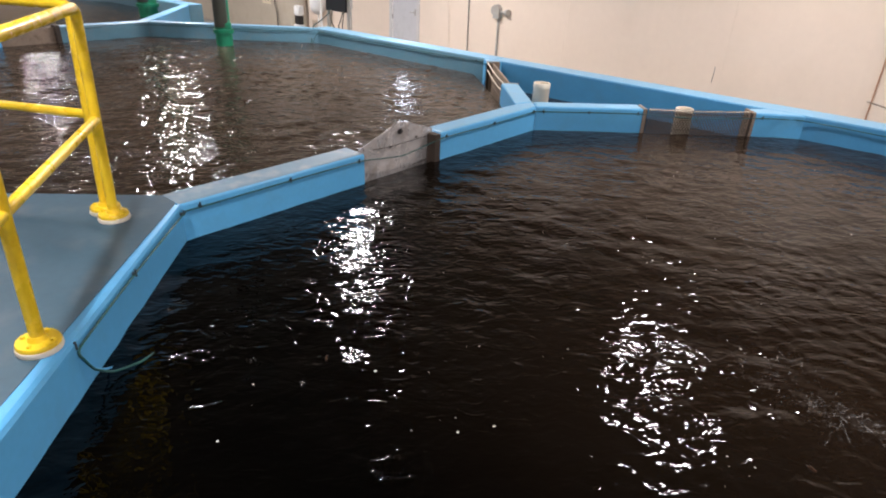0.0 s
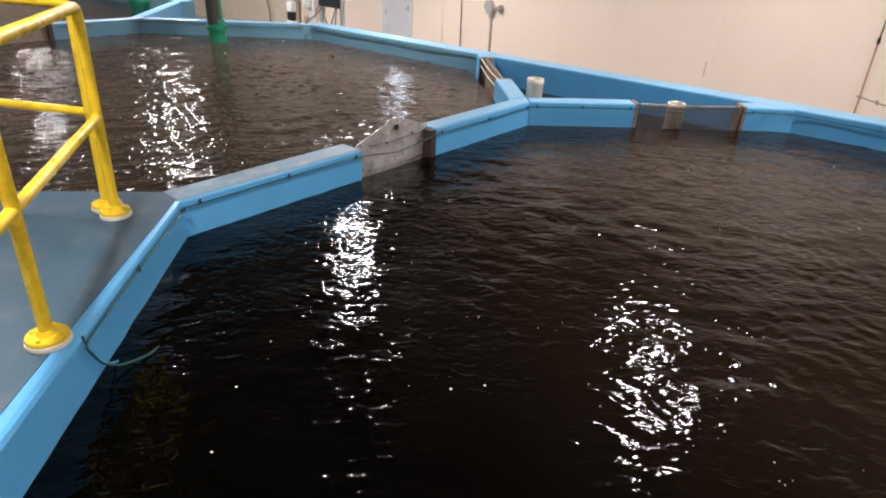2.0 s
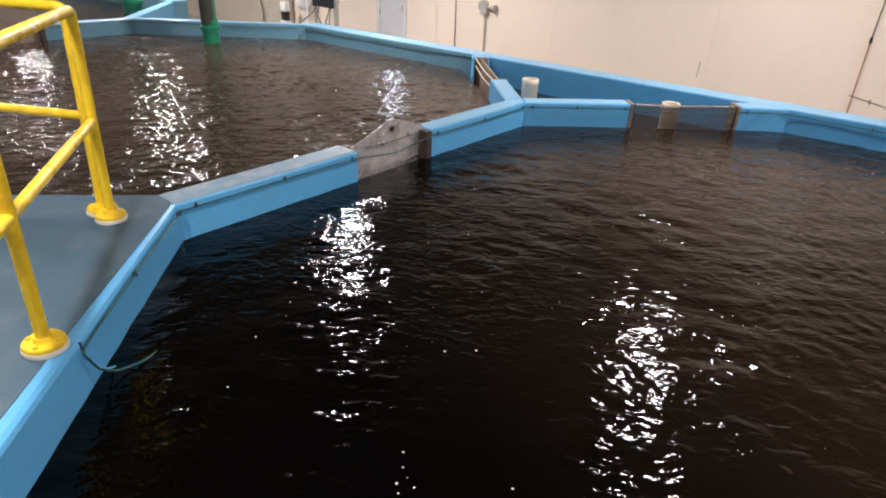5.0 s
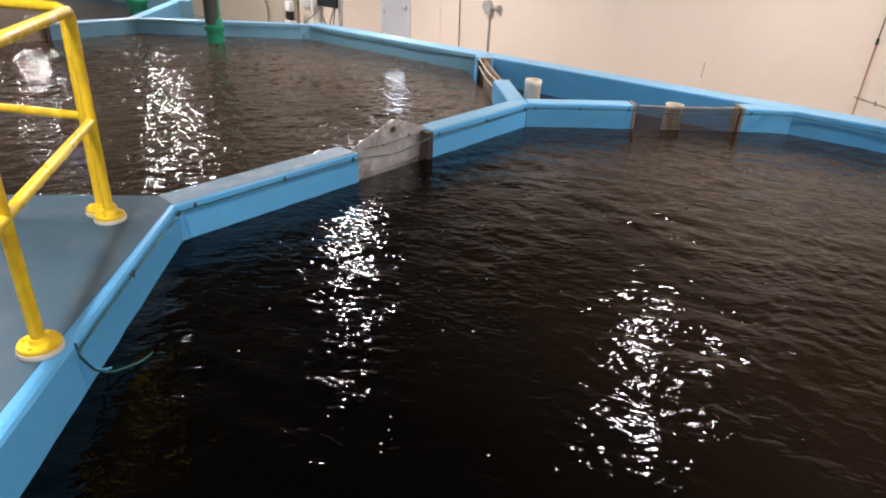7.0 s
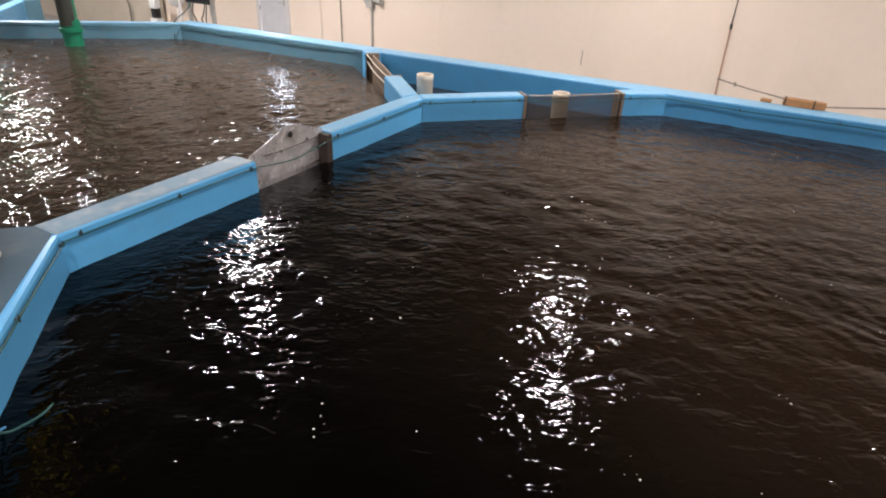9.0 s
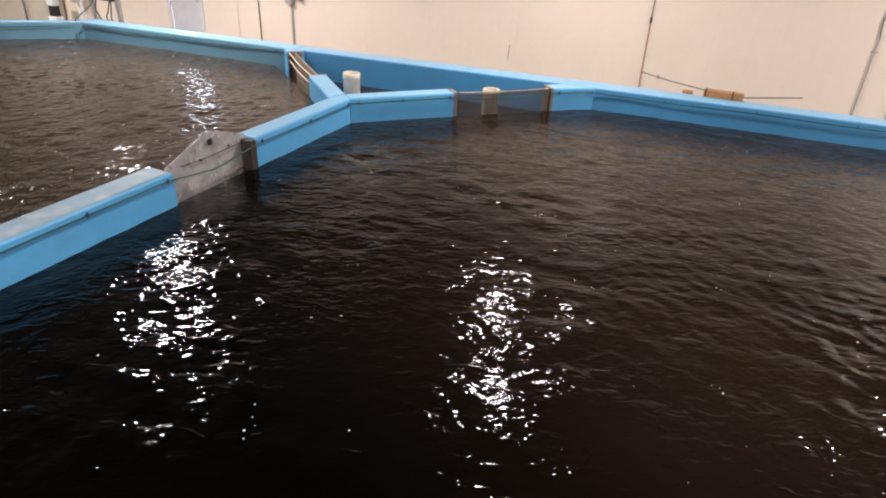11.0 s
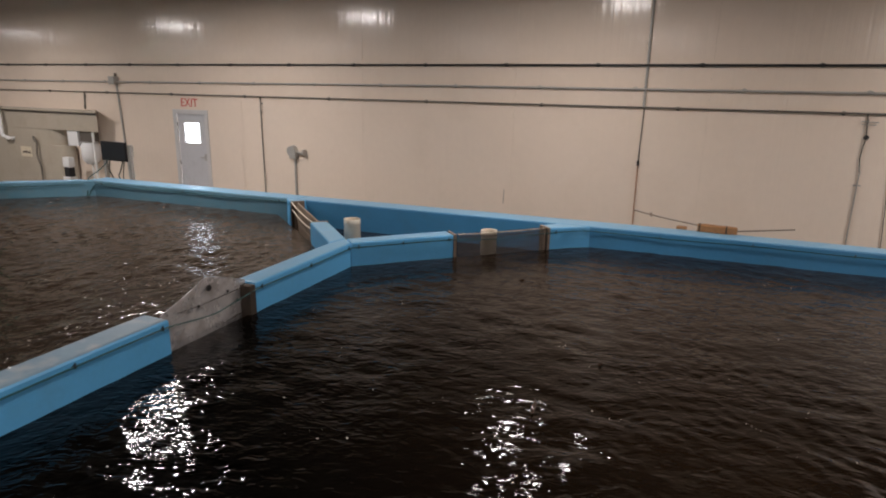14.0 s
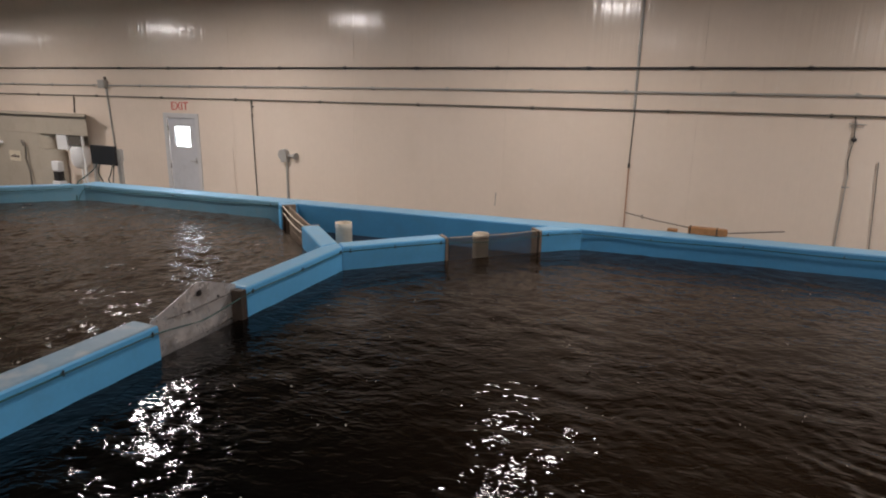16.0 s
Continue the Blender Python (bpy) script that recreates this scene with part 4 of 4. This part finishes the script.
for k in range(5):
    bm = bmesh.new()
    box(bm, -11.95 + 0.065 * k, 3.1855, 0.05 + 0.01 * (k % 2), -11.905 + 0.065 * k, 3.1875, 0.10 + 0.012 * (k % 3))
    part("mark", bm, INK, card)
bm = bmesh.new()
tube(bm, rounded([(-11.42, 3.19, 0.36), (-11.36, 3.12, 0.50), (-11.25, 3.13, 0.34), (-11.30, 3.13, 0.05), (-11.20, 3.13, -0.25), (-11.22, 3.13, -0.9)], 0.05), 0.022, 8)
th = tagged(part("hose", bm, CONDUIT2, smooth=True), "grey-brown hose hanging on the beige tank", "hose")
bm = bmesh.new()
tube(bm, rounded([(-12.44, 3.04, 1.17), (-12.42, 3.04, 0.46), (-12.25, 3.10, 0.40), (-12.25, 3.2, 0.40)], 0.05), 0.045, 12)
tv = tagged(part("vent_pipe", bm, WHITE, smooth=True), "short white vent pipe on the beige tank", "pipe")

# Scaled 1.052 about the camera's eye: nearer the wall, same outline in view.
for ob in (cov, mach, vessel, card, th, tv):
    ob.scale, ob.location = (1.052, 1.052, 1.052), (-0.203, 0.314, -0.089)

mon = thing("screen_stand", "dark flat screen between two grey posts", "screen stand")
bm = bmesh.new()
box(bm, -8.80, 3.02, 0.10, -8.02, 3.07, 0.52, 0.008)
part("screen", bm, BLACK, mon, "black screen")
for x0, x1 in ((-8.85, -8.78), (-8.05, -7.95)):
    bm = bmesh.new()
    box(bm, x0, 3.08, FLOOR_Z, x1, 3.15, 0.46, 0.006)
    part("post", bm, CONDUIT, mon)
bm = bmesh.new()
box(bm, -7.95, 3.06, 0.20, -7.90, 3.14, 0.44, 0.005)
part("switch_box", bm, CONDUIT, mon)
for pts in ([(-8.6, 3.06, 0.1), (-8.62, 3.02, -0.1), (-8.5, 3.04, -0.3), (-8.45, 3.05, -0.9)], [(-8.1, 3.0, 0.12), (-8.2, 2.98, -0.15), (-8.3, 3.0, -0.2), (-8.2, 3.0, -0.34), (-8.12, 3.0, -0.9)], [(-8.05, 3.0, 0.15), (-8.12, 2.99, -0.2), (-8.1, 3.0, -0.9)]):
    bm = bmesh.new()
    tube(bm, rounded(pts, 0.06), 0.013, 7)
    part("cord", bm, DARKP, mon)

# ---- wooden block and poles on the outer rim ----
RY = 2.55
tool = thing("wooden_float", "orange-brown wooden block with thin poles on the rim", "tool", at=(0, 0, 0))
bm = bmesh.new()
prism(bm, [(3.62, RY - 0.05), (3.98, RY - 0.05), (4.10, RY - 0.02), (4.10, RY + 0.04), (3.98, RY + 0.06), (3.62, RY + 0.06)], 0.006, 0.095, 0.008)
part("block", bm, WOOD, tool)
for x in (3.645, 3.97):
    bm = bmesh.new()
    box(bm, x - 0.008, RY - 0.056, 0.006, x + 0.008, RY + 0.066, 0.1, 0.002)
    part("band", bm, RUST, tool, "dark metal band")
bm = bmesh.new()
tube(bm, [(4.08, RY, 0.045), (4.75, RY + 0.05, 0.135)], 0.010, 8)
part("pole", bm, BOARD, tool, "thin brown pole")
bm = bmesh.new()
tube(bm, [(3.68, RY, 0.07), (3.2, RY + 0.02, 0.125), (2.78, RY + 0.03, 0.195)], 0.009, 8)
tube(bm, [(3.02, RY + 0.025, 0.13), (3.01, RY + 0.025, 0.185)], 0.013, 8)
part("pole", bm, BOARD, tool, "thin brown pole")
bm = bmesh.new()
box(bm, 3.36, RY - 0.03, 0.004, 3.49, RY + 0.05, 0.04, 0.006)
tagged(part("wood_offcut", bm, WOOD), "small brown wooden offcut on the rim", "wood piece")

# ---- lamps ----
# Shades of the rear fill row are made up to match the front row.
for lx, ly in LAMP_SPOTS:
    lt = thing("ceiling_lamp", "round high bay lamp below the hall ceiling, rear row added as fill", "lamp", "high bay lamps")
    bm = bmesh.new()
    lathe(bm, [(0.27, LAMP_Z - 0.02), (0.27, LAMP_Z + 0.02), (0.18, LAMP_Z + 0.14), (0.08, LAMP_Z + 0.26), (0.001, LAMP_Z + 0.27)], 28, (lx, ly))
    part("shade", bm, CONDUIT, lt, smooth=True)
    bm = bmesh.new()
    lathe(bm, [(0.001, LAMP_Z), (0.24, LAMP_Z)], 28, (lx, ly))
    part("diffuser", bm, LAMPG, lt)
    bm = bmesh.new()
    tube(bm, [(lx, ly, LAMP_Z + 0.26), (lx, ly, CEIL_Z)], 0.01, 8)
    part("rod", bm, CONDUIT, lt)


# ---- fish and splash ----
def make_fish(length, material, name, label):
    """A trout-like fish along +x, back up: body, tail and fins."""
    f = thing(name, label, "fish", "fish")
    bm = bmesh.new()
    prof = [(0.0, 0.012), (0.06, 0.055), (0.18, 0.095), (0.36, 0.115), (0.55, 0.098), (0.74, 0.06), (0.88, 0.034), (0.93, 0.03)]
    rings = []
    for s, r in prof:
        rings.append([bm.verts.new(((0.5 - s) * length, 0.55 * r * length * math.cos(a), r * length * math.sin(a))) for a in (2 * math.pi * k / 12 for k in range(12))])
    for a, b in zip(rings, rings[1:]):
        for k in range(12):
            bm.faces.new((a[k], a[(k + 1) % 12], b[(k + 1) % 12], b[k]))
    bm.faces.new(rings[0])
    bm.faces.new(rings[-1][::-1])
    part("body", bm, material, f, smooth=True)

    def fin(nm, pts, dy=0.004):
        bm = bmesh.new()
        lo = [bm.verts.new((x * length, -dy, z * length)) for x, z in pts]
        hi = [bm.verts.new((x * length, dy, z * length)) for x, z in pts]
        bm.faces.new(lo[::-1])
        bm.faces.new(hi)
        for i in range(len(pts)):
            j = (i + 1) % len(pts)
            bm.faces.new((lo[i], lo[j], hi[j], hi[i]))
        part(nm, bm, material, f)

    fin("tail_fin", [(-0.42, 0.02), (-0.55, 0.10), (-0.52, 0.0), (-0.55, -0.10), (-0.42, -0.02)])
    fin("dorsal_fin", [(0.08, 0.10), (-0.02, 0.16), (-0.08, 0.15), (-0.07, 0.09)])
    fin("belly_fin", [(0.0, -0.09), (-0.06, -0.14), (-0.09, -0.08)])
    return f


def make_splash(n, spread_x, spread_y, high, seed, size, lumps=11, strands=10):
    """A burst of thrown droplets and small sheets of white water, moved as one."""
    rnd = random.Random(seed)
    ico = bmesh.new()
    bmesh.ops.create_icosphere(ico, subdivisions=1, radius=1)
    base, tris = [v.co.copy() for v in ico.verts], [[v.index for v in f.verts] for f in ico.faces]
    ico.free()
    heads = sorted(((rnd.uniform(-0.9, 0.8), rnd.uniform(-0.8, 0.8)) for _ in range(14)), reverse=True)
    bm = bmesh.new()
    for k in range(n):
        hx, hy = heads[int(14 * rnd.random() ** 1.8)]
        top = high * (0.35 + 0.65 * abs(math.sin(7 * hx + 3 * hy)))
        rise = rnd.random() ** 1.9
        dx, dy = rnd.gauss(0, 0.10 + 0.16 * rise), rnd.gauss(0, 0.14 + 0.20 * rise)
        x, y, z = spread_x * (0.75 * hx + dx), spread_y * (0.75 * hy + dy), top * rise
        s = size * (0.22 + 0.9 * rnd.random() ** 5)
        flight = Vector((dx + 0.2 * hx, dy + 0.2 * hy, rnd.uniform(-0.1, 0.45))).normalized().to_track_quat("X", "Z").to_matrix().to_4x4()
        m = pose(x, y, z) @ flight @ Matrix.Diagonal((s * rnd.choice((1.2, 2.0, 3.5, 7.0)), s, s * 0.7, 1))
        vs = [bm.verts.new(m @ v) for v in base]
        for tri in tris:
            bm.faces.new([vs[i] for i in tri])
    for hx, hy in heads[:lumps]:
        lump = bmesh.new()
        bmesh.ops.create_icosphere(lump, subdivisions=4, radius=1)
        r, up = rnd.uniform(0.10, 0.24), high * (0.3 + 0.5 * abs(math.sin(7 * hx + 3 * hy)))
        for v in lump.verts:
            k = 1 + 0.7 * noise.noise(v.co * 1.9 + Vector((seed, 9 * hx, 9 * hy))) + 0.35 * noise.noise(v.co * 5.5 + Vector((hx, seed, hy)))
            v.co = Vector((spread_x * (0.75 * hx + r * k * v.co.x), spread_y * (0.75 * hy + 1.6 * r * k * v.co.y), up * k * v.co.z))
        me = bpy.data.meshes.new("lump")
        lump.to_mesh(me)
        lump.free()
        bm.from_mesh(me)
        bpy.data.meshes.remove(me)
    for k in range(strands):
        hx, hy = heads[k % 14]
        ang, far, top = rnd.uniform(0, 6.283), rnd.uniform(0.25, 0.8), high * rnd.uniform(0.5, 1.3)
        pts, rad = [], []
        for i in range(15):
            q = i / 14
            wob = 0.02 * noise.noise(Vector((6 * q, k, seed)))
            pts.append((spread_x * (0.7 * hx + far * q * math.cos(ang)) + wob, spread_y * (0.7 * hy + far * q * math.sin(ang)) - wob, 4 * top * q * (1 - 0.85 * q) - 0.01))
            rad.append(size * (0.35 + 1.1 * abs(noise.noise(Vector((9 * q, k, seed + 3))))))
        tube(bm, pts, rad, 6)
    ob = part("splash", bm, FOAM, smooth=True, kind="stuff")
    return tagged(ob, "white burst of splashing water above the fish", "splash")

leaper = make_fish(0.40, FISHM, "fish", "pale golden-pink fish leaping from the tank water")
splash_a = make_splash(1500, 0.42, 0.17, 0.15, 5, 0.0034)
splash_b = make_splash(1100, 0.40, 0.14, 0.09, 9, 0.0034)
splash_d = make_splash(420, 0.34, 0.30, 0.11, 17, 0.0036, 0, 10)
# White droplets of this splash also stand in for lamp glints on ripples.
splash_glints = make_splash(1900, 0.46, 0.36, 0.05, 29, 0.0044, 0, 3)
splash_c = make_splash(1700, 0.75, 0.42, 0.035, 13, 0.0030, 14, 12)


swimmers = []
rnd = random.Random(21)
first = make_fish(0.46, FISHD, "fish", "dark fish swimming with its back at the water surface")
for k in range(13):
    du = 0.0 if k < 9 else STEP
    ring, ang, depth = rnd.uniform(1.0, 3.9), rnd.uniform(0, 360), rnd.uniform(-0.028, -0.004)
    f = first if k == 0 else copy_thing(first, Matrix())
    swimmers.append((f, du, ring, ang, depth, rnd.uniform(5.0, 9.0)))


def motions():
    """The turning water, the leaping fish and its splash."""
    c1, c2 = w3(4.41, -2.2, Z_WATER - 0.0005), w3(STEP + 4.41, -2.2, Z_WATER - 0.0005)
    walk(near_water, [(t, pose(*c1, 0, 0, -2.2 * t)) for t in (0, 4, 8, 12, 16)])
    walk(left_water, [(t, pose(*c2, 0, 0, 1.8 * t)) for t in (0, 4, 8, 12, 16)])
    walk(near_foam, [(t, pose(*c1, 0, 0, -2.2 * t)) for t in (0, 4, 8, 12, 16)])
    walk(left_foam, [(t, pose(*c2, 0, 0, 1.8 * t)) for t in (0, 4, 8, 12, 16)])
    for f, du, ring, ang, depth, speed in swimmers:
        rows = []
        for t in range(0, 17, 2):
            way = -1 if du == 0 else 1
            a = radians(ang + way * speed * t)
            c = w3(du + 4.41 + ring * math.cos(a), -2.2 + ring * math.sin(a), Z_WATER - 0.049 + depth + 0.02 * math.sin(1.3 * t + ang))
            rows.append((t, pose(*c, 0, 0, math.degrees(a) + 3 + 90 * way)))
        walk(f, rows)
    fx, fy, fz = FISH_AT
    ax, ay = 0.73, 0.68

    def by(d, z, tilt=0, lean=0, yaw=223):
        return pose(fx + ax * d, fy + ay * d, z, lean, tilt, yaw)

    walk(leaper, [(0, by(0.9, -0.8)), (5.3, by(0.6, -0.75, -25)), (5.6, by(0.25, fz - 0.12, -22, 30)), (5.8, by(0.03, fz + 0.005, -7, 55)), (5.9, by(-0.06, fz - 0.10, 10, 70)),
                  (6.05, by(-0.3, -0.6, 25, 70)), (6.5, by(-0.8, -0.85, 0, 0)), (16, by(-1.4, -0.85))])
    sx, sy = 1.72, -5.18
    walk(splash_d, [(0, pose(sx, sy, Z_WATER - 0.14)), (0.45, pose(sx, sy, Z_WATER - 0.02)), (0.8, pose(sx + 0.02, sy, Z_WATER - 0.09)), (1.2, pose(sx + 0.03, sy, -0.6)), (16, pose(sx + 0.03, sy, -0.7))])
    ex, ey = 3.93, -3.12
    walk(splash_glints, [(0, pose(ex, ey, Z_WATER - 0.01)), (0.5, pose(ex + 0.03, ey, Z_WATER)), (0.9, pose(ex + 0.05, ey, Z_WATER - 0.05)), (1.4, pose(ex + 0.06, ey, -0.6)), (16, pose(ex + 0.06, ey, -0.7))])
    for ob, d, t0, tp, t1, yaw in ((splash_a, 0.30, 5.5, 5.9, 6.6, 53), (splash_b, -0.28, 5.68, 5.95, 6.7, 40), (splash_c, 0.2, 5.85, 6.35, 7.2, 47)):
        walk(ob, [(0, by(d, -0.8, yaw=yaw)), (t0, by(d, -0.7, yaw=yaw)), (tp, by(d, Z_WATER - 0.01, yaw=yaw)), (t1, by(d, Z_WATER - 0.22, yaw=yaw + 6)), (t1 + 0.5, by(d, -0.75, yaw=yaw)), (16, by(d, -0.8, yaw=yaw))])


FISH_AT = (2.46, -3.70, Z_WATER)
motions()
